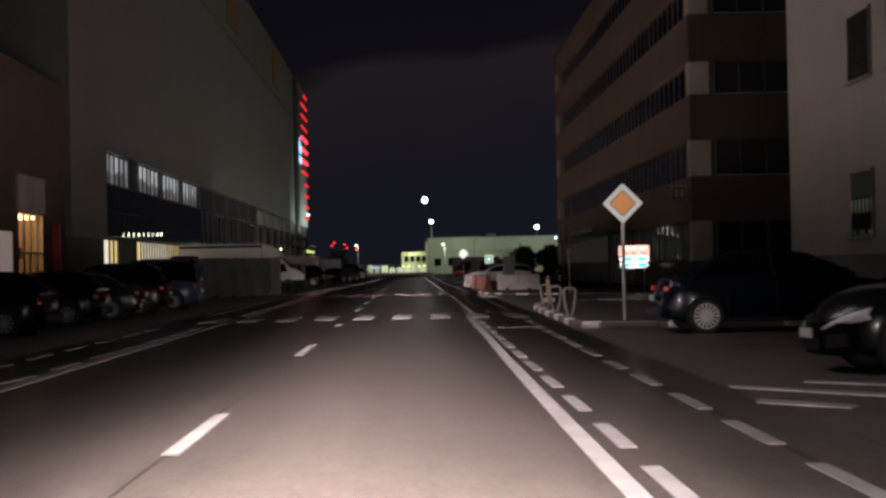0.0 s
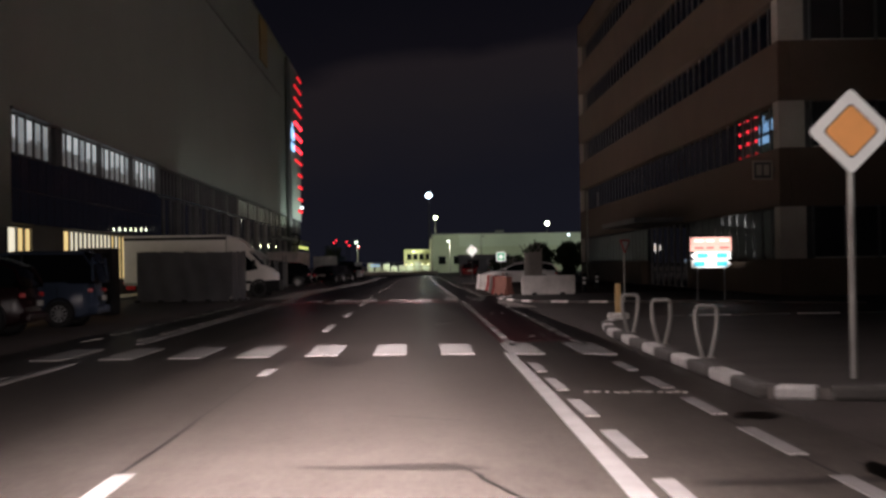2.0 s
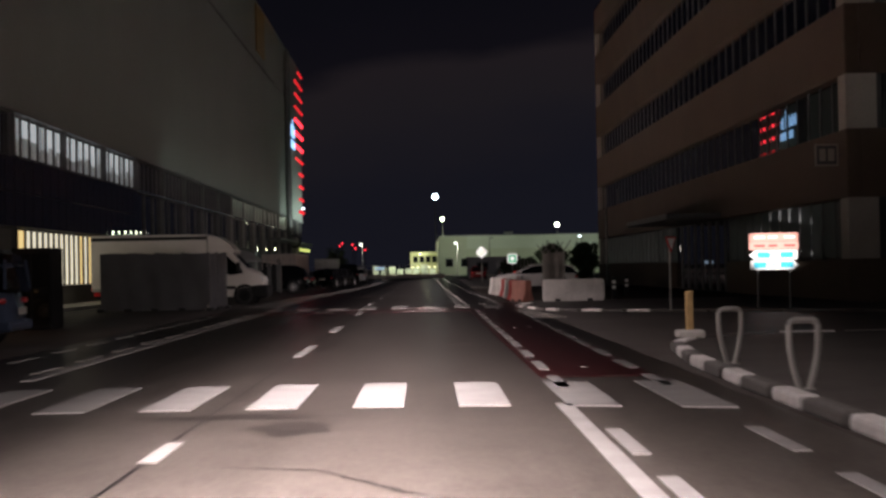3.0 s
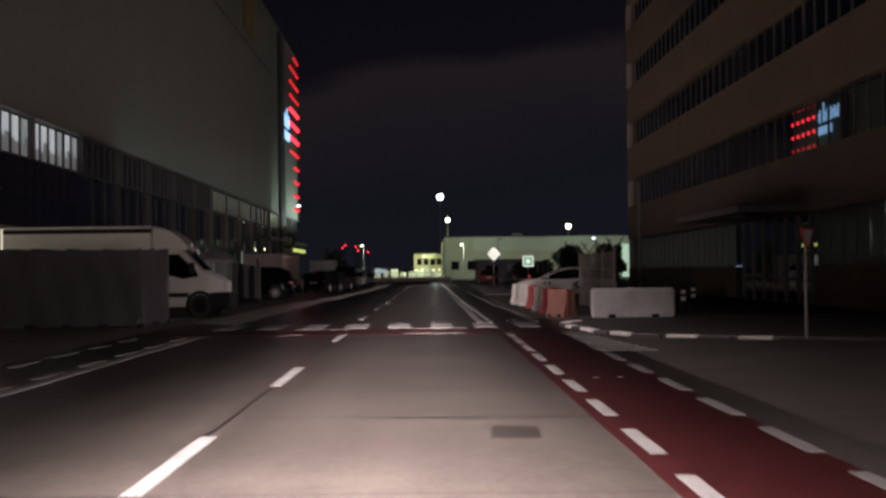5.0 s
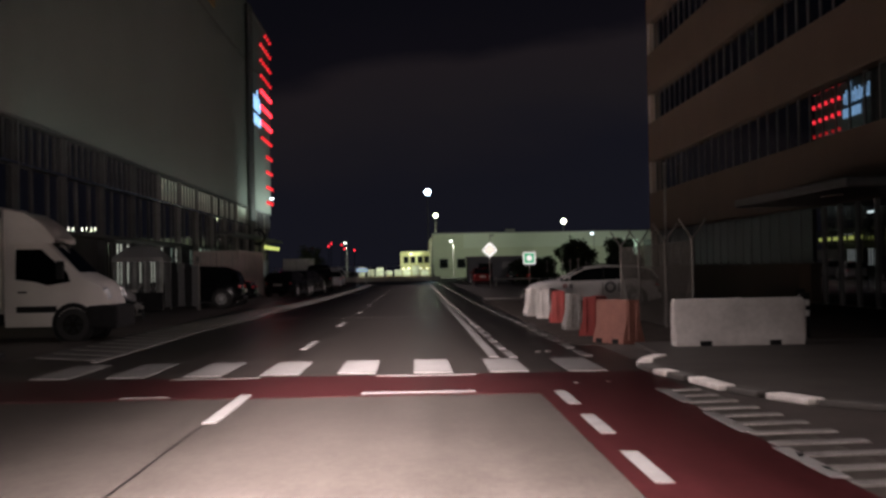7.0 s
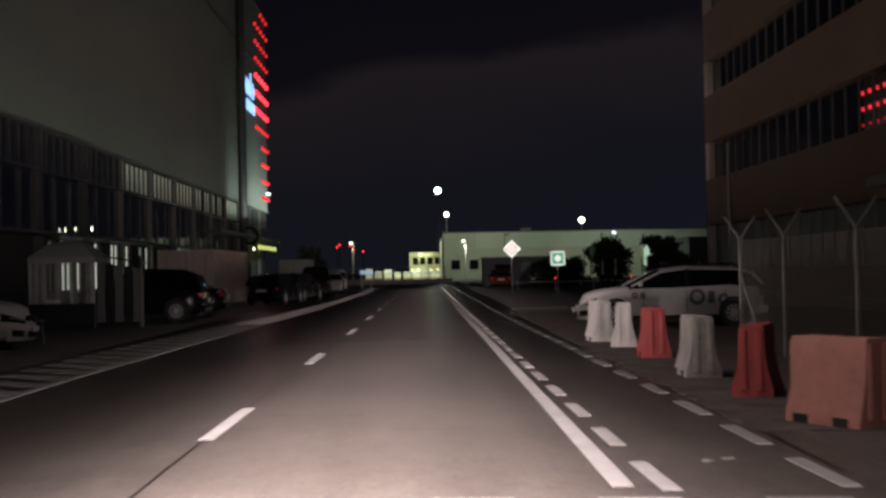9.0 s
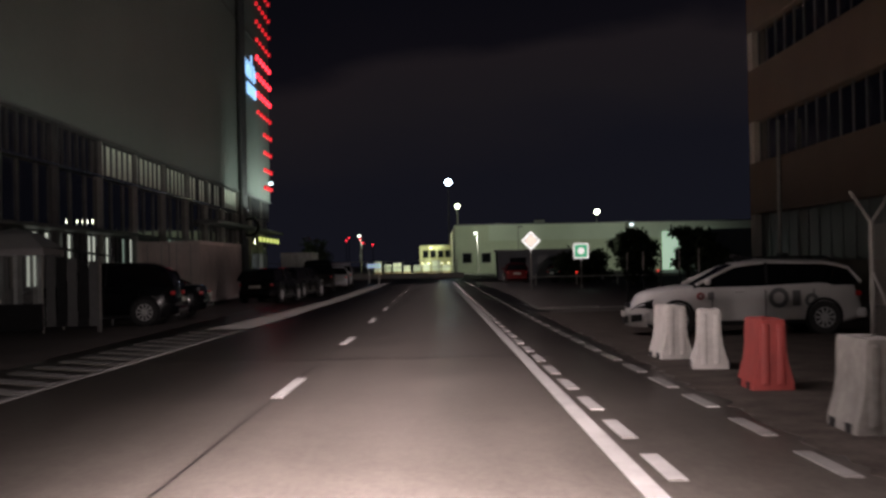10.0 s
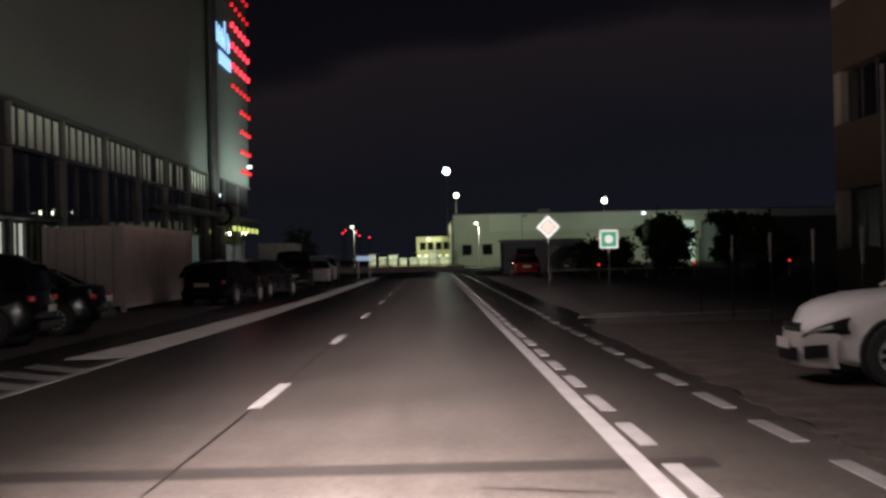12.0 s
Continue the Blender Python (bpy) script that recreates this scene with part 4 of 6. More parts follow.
def wheel(parent, x, y, r, wide, rim_mat, spokes=10, size=0.66):
    s = 1 if y > 0 else -1
    w = part("wheel", disc(bmesh.new(), (x, y, r), "y", r, wide, 28, inner=r * (size - 0.04)), RUBBER, parent, "black tyre", True)
    bm = disc(bmesh.new(), (x, y + s * wide * 0.45, r), "y", r * size, 0.02, 24, inner=r * (size - 0.09))
    disc(bm, (x, y + s * wide * 0.46, r), "y", r * 0.14, 0.05, 12)
    for k in range(spokes):
        a = 2 * math.pi * k / spokes
        m = Matrix.Translation((x, y + s * wide * 0.45, r)) @ Matrix.Rotation(a, 4, "Y")
        slab(bm, r * 0.1, r * (size - 0.06), -0.012, 0.012, -0.018, 0.018, m)
    part("rim", bm, rim_mat, w, "light alloy rim")
    part("hub_back", disc(bmesh.new(), (x, y + s * wide * 0.33, r), "y", r * (size - 0.045), 0.03, 20), BLACK_PLASTIC, w)
    part("arch", disc(bmesh.new(), (x, y - s * 0.02, r + 0.02), "y", r * 1.16, wide - 0.02, 24, inner=r * 0.98), BLACK_PLASTIC, parent, "dark wheel arch")


def wrap_panel(front, w, y0, y1, z0, z1, proud, bulge=0.0, sweep=0.0, taper=1.0, back=0.0):
    """A panel wrapped round the nose, between two widths and heights; sweep raises its outer end."""
    bm = bmesh.new()
    rows = []
    for i in range(11):
        y = y0 + (y1 - y0) * i / 10
        u = i / 10 if abs(y1) > abs(y0) else 1 - i / 10
        x = front - 0.34 * abs(y / w) ** 2.6 + proud - back * u ** 2
        tall = taper + (1 - taper) * u
        lift = sweep * abs((y - y0) / (y1 - y0)) if abs(y1) > abs(y0) else sweep * abs((y - y1) / (y1 - y0))
        rows.append([bm.verts.new((x + bulge * math.sin(math.pi * j / 4), y, z0 + (z1 - z0) * tall * j / 4 + lift)) for j in range(5)])
    for a, b in zip(rows, rows[1:]):
        for j in range(4):
            bm.faces.new((a[j], a[j + 1], b[j + 1], b[j]))
    bmesh.ops.solidify(bm, geom=bm.faces[:], thickness=0.04)
    return bm


def car(kind, mat, label, m, group="", rails=False, rim=None, side_marks=False, roof_bar=False, plate_front=True, clear_lamps=False, rim_size=0.66, spokes=10):
    length, width, height, line, top = SHAPES[kind]
    h, w = length / 2, width / 2
    ob = thing("parked_" + ("van" if kind == "van" else "car"), label, "van" if kind == "van" else "car", m, group)
    part("body", body_shell(length, width, line), mat, ob, "", True)
    part("cabin_glass", cabin_shell(width, top), CAR_GLASS, ob, "dark glass cabin", True)
    part("roof", roof_shell(width, top, top[1][0] - 0.02, top[4][0] + 0.02), mat, ob, "", True)
    belt = top[0][1]
    for s in (-1, 1):
        for x0, z0, x1, z1 in ((top[4][0], top[4][1] - 0.05, top[5][0] - 0.04, belt), (top[1][0], top[1][1] - 0.05, top[0][0] + 0.02, belt), (-0.35, height - 0.06, -0.33, belt)):
            f = (z0 - belt) / (height - belt)
            part("pillar", tube(bmesh.new(), [(x0, s * w * (0.94 - 0.21 * f), z0), (x1, s * w * 0.935, z1)], 0.032, 6), mat if x0 != -0.35 else BLACK_PLASTIC, ob)
        mirror = bmesh.new()
        bmesh.ops.create_uvsphere(mirror, u_segments=10, v_segments=7, radius=0.1)
        for v in mirror.verts:
            v.co = Vector((v.co.x * 0.7 + top[5][0] - 0.25, v.co.y + s * (w + 0.06), v.co.z * 0.75 + belt + 0.06))
        part("mirror", mirror, mat, ob, "", True)
        for x in (-0.95, 0.1):
            part("door_handle", bevelled(box(x, x + 0.2, s * w * 0.985 - 0.012, s * w * 0.985 + 0.02, belt - 0.16, belt - 0.12), 0.01, 1), mat, ob)
        for x in (-1.25, -0.3, 0.75):
            part("door_gap", box(x, x + 0.012, s * w - 0.05, s * w + 0.003, 0.35, belt - 0.12), BLACK_PLASTIC, ob)
        part("sill_trim", bevelled(box(-h * 0.62, h * 0.62, s * w * 0.97 - 0.03, s * w * 0.99 + 0.012, 0.2, 0.29), 0.015, 1), BLACK_PLASTIC, ob)
        # lamps
        hz = float(np.interp(h - 0.2, [p[0] for p in line], [p[1] for p in line])) - 0.17
        lens = part("headlight", wrap_panel(h, w, s * w * 0.46, s * w * 0.97, hz - 0.15, hz + 0.03, 0.012, 0.03, 0.13 if clear_lamps else 0.075, 0.35, 0.16 if clear_lamps else 0.1), BLACK_PLASTIC, ob, "dark swept headlight", True)
        part("lamp_lens", wrap_panel(h, w, s * w * (0.45 if clear_lamps else 0.62), s * w * (0.97 if clear_lamps else 0.86), hz - (0.125 if clear_lamps else 0.085), hz + (0.005 if clear_lamps else -0.045), 0.035, 0.03, 0.125 if clear_lamps else 0.07, 0.3, 0.16 if clear_lamps else 0.06), LENS_CLEAR, lens, "clear lens", True)
        part("fog_recess", wrap_panel(h, w, s * w * 0.58, s * w * 0.9, 0.28, 0.42, 0.085, 0.0, 0.03), BLACK_PLASTIC, ob)
        tail = part("tail_light", bevelled(box(-0.05, 0.08, -0.05, 0.045, -0.05, 0.05), 0.03, 2), LENS_RED, ob, "red tail light")
        tail.matrix_local = pose(-h + 0.12, s * w * 0.8, belt - 0.22, 0, 0, s * 14)
        for x in (-h + 0.86, h - 0.86):
            wheel(ob, x, s * (w - 0.055), 0.325 if kind != "suv" else 0.36, 0.21, rim or ALLOY, spokes, rim_size)
    part("front_bumper", wrap_panel(h, w, -w * 0.96, w * 0.96, 0.2, 0.56, 0.03, 0.03), mat, ob, "", True)
    part("grille", wrap_panel(h, w, -w * 0.42, w * 0.42, hz - 0.09, hz + 0.03, 0.02, 0.01), BLACK_PLASTIC, ob, "dark grille", True)
    part("grille_bar", wrap_panel(h, w, -w * 0.4, w * 0.4, hz - 0.035, hz - 0.02, 0.05, 0.0), CHROME, ob, "thin bright bar", True)
    part("air_intake", wrap_panel(h, w, -w * 0.46, w * 0.46, 0.26, 0.4, 0.09, 0.0), BLACK_PLASTIC, ob, "", True)
    part("rear_bumper", bevelled(box(-h - 0.03, -h + 0.2, -w * 0.84, w * 0.84, 0.3, 0.5), 0.05, 2), mat, ob)
    part("rear_plate", box(-h - 0.045, -h - 0.03, -0.26, 0.26, 0.62 if kind != "sedan" else 0.66, 0.74 if kind != "sedan" else 0.78), PLATE_PALE, ob, "pale blank plate")
    if plate_front:
        part("front_plate", box(h + 0.085, h + 0.1, -0.26, 0.26, 0.38, 0.49), PLATE_PALE, ob, "pale blank plate")
    if rails:
        for s in (-1, 1):
            part("roof_rail", tube(bmesh.new(), [(-1.7, s * w * 0.72, height - 0.04), (-1.5, s * w * 0.73, height + 0.045), (0.0, s * w * 0.73, height + 0.05), (0.2, s * w * 0.72, height - 0.02)], 0.018, 6), BLACK_PLASTIC, ob)
    if roof_bar:
        for x in (-0.85, 0.1):
            part("roof_beacon", bevelled(box(x - 0.07, x + 0.07, -0.25, 0.25, height + 0.03, height + 0.13), 0.03, 1), BLACK_PLASTIC, ob, "dark roof beacon")
    if side_marks:
        grey = surface("livery_grey", (0.12, 0.12, 0.12), 0.4, vary=0.1)
        redm = surface("livery_red", (0.2, 0.02, 0.02), 0.4, vary=0.1)
        for s in (-1, 1):
            yy = s * (w + 0.004)
            part("livery_mark", disc(bmesh.new(), (-0.55, yy, 0.72), "y", 0.2, 0.012, 20, inner=0.11), grey, ob, "grey round livery shape")
            part("livery_mark", bevelled(box(-0.98, -0.82, yy - 0.006, yy + 0.006, 0.56, 0.86), 0.004, 1), grey, ob)
            part("livery_mark", disc(bmesh.new(), (-1.2, yy, 0.66), "y", 0.14, 0.012, 16, inner=0.07), grey, ob)
            part("livery_mark", disc(bmesh.new(), (0.98, yy - s * 0.02, 0.78), "y", 0.075, 0.05, 16, inner=0.035), redm, ob, "small red round livery shape")
            part("livery_mark", box(0.72, 0.84, yy - 0.006, yy + 0.004, 0.71, 0.85), grey, ob)
    return ob


LEFT_ROW = "cars parked nose-in before the hall"
NOSE_IN, TAIL_IN = 180, 0
# cars on the parking side, tails to the street
for y, kind, mat, back, label in ((26.9, "hatchback", CAR_BLACK, -7.95, "black hatchback parked nose-in by the annex"),
                                  (29.4, "sedan", CAR_BLACK, -8.9, "black saloon parked nose-in by the annex"),
                                  (33.1, "hatchback", CAR_BLACK, -8.05, "black hatchback with pale wheels parked nose-in by the annex"),
                                  (37.7, "sedan", CAR_GREY, -7.85, "dark olive-grey saloon with pale alloy wheels, parked nose-in"),
                                  (42.0, "suv", CAR_MAROON, -7.85, "dark maroon off-roader parked nose-in"),
                                  (46.8, "van", CAR_PALEBLUE, -7.5, "dull blue small van parked nose-in"),
                                  (107.6, "suv", CAR_BLACK, -6.75, "black off-roader parked beside the garden tent"),
                                  (112.0, "sedan", CAR_BLACK, -6.7, "black saloon parked before the shipping container")):
    length = SHAPES[kind][0]
    car(kind, mat, label, pose(back - length / 2, y, 0, 0, 0, NOSE_IN), LEFT_ROW)
LINE_ROW = "cars parked in line by the gutter"
for x, y, kind, mat, label in ((-7.0, 131.0, "hatchback", CAR_BLACK, "black hatchback with pale plate, parked by the gutter"),
                               (-6.7, 138.6, "wagon", CAR_GREY, "dark grey estate parked by the gutter"),
                               (-7.0, 145.3, "sedan", CAR_BLACK, "black saloon parked by the gutter"),
                               (-6.7, 152.5, "van", CAR_GREY, "dark grey small van parked by the gutter"),
                               (-6.4, 161.5, "wagon", CAR_SILVER, "silver estate parked by the gutter"),
                               (-6.6, 169.5, "suv", CAR_SILVER, "silver off-roader parked near the cross road")):
    car(kind, mat, label, pose(x, y, 0, 0, 0, 90 + (-12 if y < 140 else 6)), LINE_ROW)
# cars by the other kerb
car("large_sedan", CAR_BLUE, "dark blue saloon with bright alloy wheels, parked across the yard mouth", pose(7.54, 22.5, 0, 0, 0, 0), rim=surface("bright_rim", (0.75, 0.74, 0.72), 0.4, metal=0.2, vary=0.1), rim_size=0.8, spokes=16)
car("hatchback", CAR_BLACK, "black hatchback facing the street with clear headlights", pose(7.31, 11.55, 0, 0, 0, 180) @ Matrix.Diagonal((1.04, 1.02, 1.1, 1.0)), clear_lamps=True)
car("wagon", CAR_WHITE, "white estate with roof rails and grey livery shapes", pose(6.38, 97.0, 0, 0, 0, 180), rails=True, side_marks=True, roof_bar=True)
CAR_RED = paint("red_car_paint", (0.09, 0.008, 0.008))
car("hatchback", CAR_RED, "red hatchback parked beside the grey cabin", pose(6.2, 176.0, 0, 0, 0, 90))
car("wagon", CAR_BLACK, "black estate parked beyond the hedge", pose(10.5, 172.0, 0, 0, 0, 30))


def box_van(label, m):
    """A cab-and-box van, nose along +x, nose at 3.6, tail at -3.6."""
    ob = thing("box_van", label, "van", m)
    part("box", bevelled(box(-3.6, 1.25, -1.05, 1.05, 0.62, 2.95), 0.04, 2), VAN_WHITE, ob, "tall white cargo box")
    for s in (-1, 1):
        part("top_rail", box(-3.58, 1.23, s * 1.05 - 0.012, s * 1.05 + 0.012, 2.72, 2.86), BLACK_PLASTIC, ob, "dark rail along the box top")
        part("side_rail", box(-3.58, 1.23, s * 1.05 - 0.01, s * 1.05 + 0.012, 0.64, 0.74), STEEL, ob)
        part("corner_post", box(1.2, 1.26, s * 1.05 - 0.012, s * 1.05 + 0.015, 0.64, 2.92), STEEL, ob)
    # roof fairing
    bm = bmesh.new()
    rows = [[bm.verts.new((x, y, z)) for y in (-0.98, -0.5, 0.5, 0.98)] for x, z in ((1.26, 2.9), (1.7, 2.82), (2.1, 2.55), (2.35, 2.25))]
    low = [[bm.verts.new((x, y, 2.15)) for y in (-0.98, -0.5, 0.5, 0.98)] for x in (1.26, 1.7, 2.1, 2.36)]
    for a, b in zip(rows, rows[1:]):
        for k in range(3):
            bm.faces.new((a[k], a[k + 1], b[k + 1], b[k]))
    for i in range(3):
        bm.faces.new((rows[i][0], rows[i + 1][0], low[i + 1][0], low[i][0]))
        bm.faces.new((rows[i][3], low[i][3], low[i + 1][3], rows[i + 1][3]))
    part("roof_fairing", bm, VAN_WHITE, ob, "white curved roof fairing", True)
    # cab
    line = ((1.26, 2.25), (1.9, 2.28), (2.2, 2.2), (2.85, 1.5), (3.3, 1.28), (3.52, 1.0), (3.6, 0.6))
    bm = bmesh.new()
    rows = []
    for x, z in resample(line, 17):
        w = 1.0 - 0.16 * max(0, (x - 2.9) / 0.7) ** 2
        f = max(0.0, (z - 1.35) / 0.95)
        rows.append([bm.verts.new((x, y, zz)) for y, zz in ((w * 0.95, 0.32), (w, 0.5), (w, min(1.2, z - 0.06)), (w * (1 - 0.1 * f), z - 0.08), (w * (0.9 - 0.1 * f), z), (0, z + 0.02))]
                    + [bm.verts.new((x, -y, zz)) for y, zz in ((w * (0.9 - 0.1 * f), z), (w * (1 - 0.1 * f), z - 0.08), (w, min(1.2, z - 0.06)), (w, 0.5), (w * 0.95, 0.32))])
    for a, b in zip(rows, rows[1:]):
        for k in range(len(a)):
            bm.faces.new((a[k], a[(k + 1) % len(a)], b[(k + 1) % len(b)], b[k]))
    bm.faces.new(rows[0])
    bm.faces.new(rows[-1][::-1])
    part("cab", bm, VAN_WHITE, ob, "white cab", True)
    for s in (-1, 1):
        bm = bmesh.new()
        pts = ((1.5, 2.02, 0.925), (2.05, 2.02, 0.925), (2.62, 1.5, 0.98), (2.7, 1.3, 1.0), (2.2, 1.22, 1.0), (1.95, 1.3, 1.0), (1.5, 1.36, 0.99))
        bm.faces.new([bm.verts.new((x, s * (y + 0.014), z)) for x, z, y in pts])
        bmesh.ops.solidify(bm, geom=bm.faces[:], thickness=0.02)
        part("side_window", bm, CAR_GLASS, ob, "dark cab side window")
        part("door_strip", bevelled(box(1.5, 2.4, s * 1.0 - 0.01, s * 1.0 + 0.025, 0.62, 0.78), 0.02, 1), BLACK_PLASTIC, ob)
        part("door_handle", box(1.55, 1.75, s * 1.0 - 0.01, s * 1.0 + 0.03, 1.06, 1.1), BLACK_PLASTIC, ob)
        part("mirror", bevelled(box(2.45, 2.6, s * 1.2 - 0.1, s * 1.2 + 0.1, 1.35, 1.75), 0.03, 2), BLACK_PLASTIC, ob)
        part("headlight", bevelled(box(-0.16, 0.12, -0.12, 0.12, -0.13, 0.15), 0.05, 2), LENS_CLEAR, ob, "clear headlight").matrix_local = pose(3.4, s * 0.78, 1.0, 0, -20, -s * 16)
        for x in (-2.3, 2.75):
            wheel(ob, x, s * 0.93, 0.36, 0.22, CAR_GREY, 6)
        part("tail_light", box(-3.63, -3.601, s * 0.9 - 0.08, s * 0.9 + 0.08, 0.68, 0.8), LENS_RED, ob, "red tail light")
    bm = bmesh.new()
    bm.faces.new([bm.verts.new(p) for p in ((2.24, -0.78, 2.17), (2.24, 0.78, 2.17), (2.88, 0.9, 1.5), (2.88, -0.9, 1.5))])
    bmesh.ops.solidify(bm, geom=bm.faces[:], thickness=0.03)
    part("windscreen", bm, CAR_GLASS, ob, "dark windscreen")
    part("bumper", bevelled(box(3.0, 3.72, -1.03, 1.03, 0.24, 0.78), 0.1, 3), BLACK_PLASTIC, ob, "deep black bumper")
    for s in (-1, 1):
        part("wheel_arch", disc(bmesh.new(), (2.75, s * 0.985, 0.37), "y", 0.47, 0.06, 24, inner=0.37), BLACK_PLASTIC, ob, "black wheel arch", True)
    for s in (-1, 1):
        part("side_marker", bevelled(box(-3.5, -3.05, s * 1.03 - 0.02, s * 1.03 + 0.02, 0.42, 0.6), 0.015, 1), LENS_RED, ob, "red rear side lamp")
    part("chassis", box(-3.4, 3.2, -0.6, 0.6, 0.34, 0.62), BLACK_PLASTIC, ob)
    return ob


box_van("white box van with cab towards the street", pose(-9.88, 80.0, 0))


car("van", CAR_WHITE, "white high car with its nose to the street", pose(-10.25, 91.6, 0) @ Matrix.Diagonal((1.0, 1.0, 0.95, 1.0)))

# ---- traffic signs ----
SIGN_WHITE = surface("sign_white", (0.85, 0.84, 0.82), 0.45, vary=0.04, scale=5)
SIGN_AMBER = surface("sign_amber", (0.92, 0.4, 0.12), 0.45, vary=0.05, scale=5)
SIGN_CYAN = surface("sign_cyan", (0.03, 0.45, 0.6), 0.45, vary=0.05, scale=5)
SIGN_GREEN = surface("sign_green", (0.02, 0.36, 0.16), 0.45, vary=0.05, scale=5)
SIGN_PINK = surface("sign_faded_red", (0.72, 0.32, 0.26), 0.5, vary=0.08, scale=5)
SIGN_RED = surface("sign_red", (0.5, 0.04, 0.04), 0.5, vary=0.05, scale=5)


def plate_shape(points, depth=0.03):
    """A flat sign plate in the x-z plane whose face looks towards -y."""
    bm = bmesh.new()
    a = [bm.verts.new((x, 0, z)) for x, z in points]
    b = [bm.verts.new((x, depth, z)) for x, z in points]
    bm.faces.new(a)
    bm.faces.new(b[::-1])
    for k in range(len(a)):
        bm.faces.new((a[k], b[k], b[(k + 1) % len(a)], a[(k + 1) % len(a)]))
    return bm


def rounded(points, r=0.05, n=4):
    out = []
    for k, p in enumerate(points):
        p, q, s = Vector(p), Vector(points[k - 1]), Vector(points[(k + 1) % len(points)])
        a, b = p + (q - p).normalized() * r, p + (s - p).normalized() * r
        out += [tuple((1 - t) ** 2 * a + 2 * t * (1 - t) * p + t * t * b) for t in (i / n for i in range(n + 1))]
    return out


def shift(bm, dx, dy, dz):
    bmesh.ops.translate(bm, verts=bm.verts[:], vec=(dx, dy, dz))
    return bm


def diamond_sign(x, y, z, half, base, label, amber=SIGN_AMBER):
    ob = thing("priority_sign", label, "traffic sign", pose(x, y, base), "priority signs")
    part("pole", tube(bmesh.new(), [(0, 0.06, 0), (0, 0.06, z - base + half * 0.8)], 0.04, 10), STEEL, ob, "galvanised pole", True)
    d = lambda r: rounded([(-r, 0), (0, -r), (r, 0), (0, r)], 0.05)
    part("board", shift(plate_shape(d(half)), 0, 0, z - base), SIGN_WHITE, ob, "white diamond board with rounded corners")
    part("amber_field", shift(plate_shape(d(half * 0.62), 0.004), 0, -0.005, z - base), amber, ob, "amber inner diamond")
    rim = shift(plate_shape(d(half * 0.66), 0.003), 0, -0.001, z - base)
    part("inner_edge", rim, BLACK_PLASTIC, ob)
    for dz in (-0.2, 0.2):
        part("clamp", box(-0.09, 0.09, 0.031, 0.1, z - base + dz - 0.02, z - base + dz + 0.02), STEEL, ob)
    return ob


diamond_sign(4.88, 25.5, 2.69, 0.45, 0.12, "white diamond sign with amber centre on a steel pole")
# headlight glare put into the colour: this sign's amber is washed out pale
diamond_sign(5.5, 147.5, 2.68, 0.55, 0.0, "white diamond sign with glare-paled centre beside the hedge", surface("sign_glare_amber", (0.85, 0.66, 0.55), 0.45, vary=0.04))

# square sign with a green ring
ob = thing("zone_sign", "white square sign with green ring on a pole", "traffic sign", pose(8.2, 147.0, 0))
part("pole", tube(bmesh.new(), [(0, 0.06, 0), (0, 0.06, 2.4)], 0.04, 10), STEEL, ob, "", True)
part("board", shift(plate_shape(rounded([(-0.43, -0.43), (0.43, -0.43), (0.43, 0.43), (-0.43, 0.43)], 0.06)), 0, 0, 2.06), SIGN_WHITE, ob, "white square board")
part("field", shift(plate_shape(rounded([(-0.34, -0.34), (0.34, -0.34), (0.34, 0.34), (-0.34, 0.34)], 0.05), 0.004), 0, -0.005, 2.06), SIGN_GREEN, ob, "green field")
part("disc", disc(bmesh.new(), (0, -0.008, 2.06), "y", 0.19, 0.006, 24), SIGN_WHITE, ob, "white round centre")

# direction boards: the wording is too blurred to read and stands as bars
ob = thing("direction_sign", "stack of direction boards, faded red over white and cyan", "traffic sign", pose(10.2, 59.0, 0.05))
for x in (-0.45, 0.45):
    part("pole", tube(bmesh.new(), [(x, 0.06, 0), (x, 0.06, 2.12)], 0.03, 8), FRAME_METAL, ob, "", True)
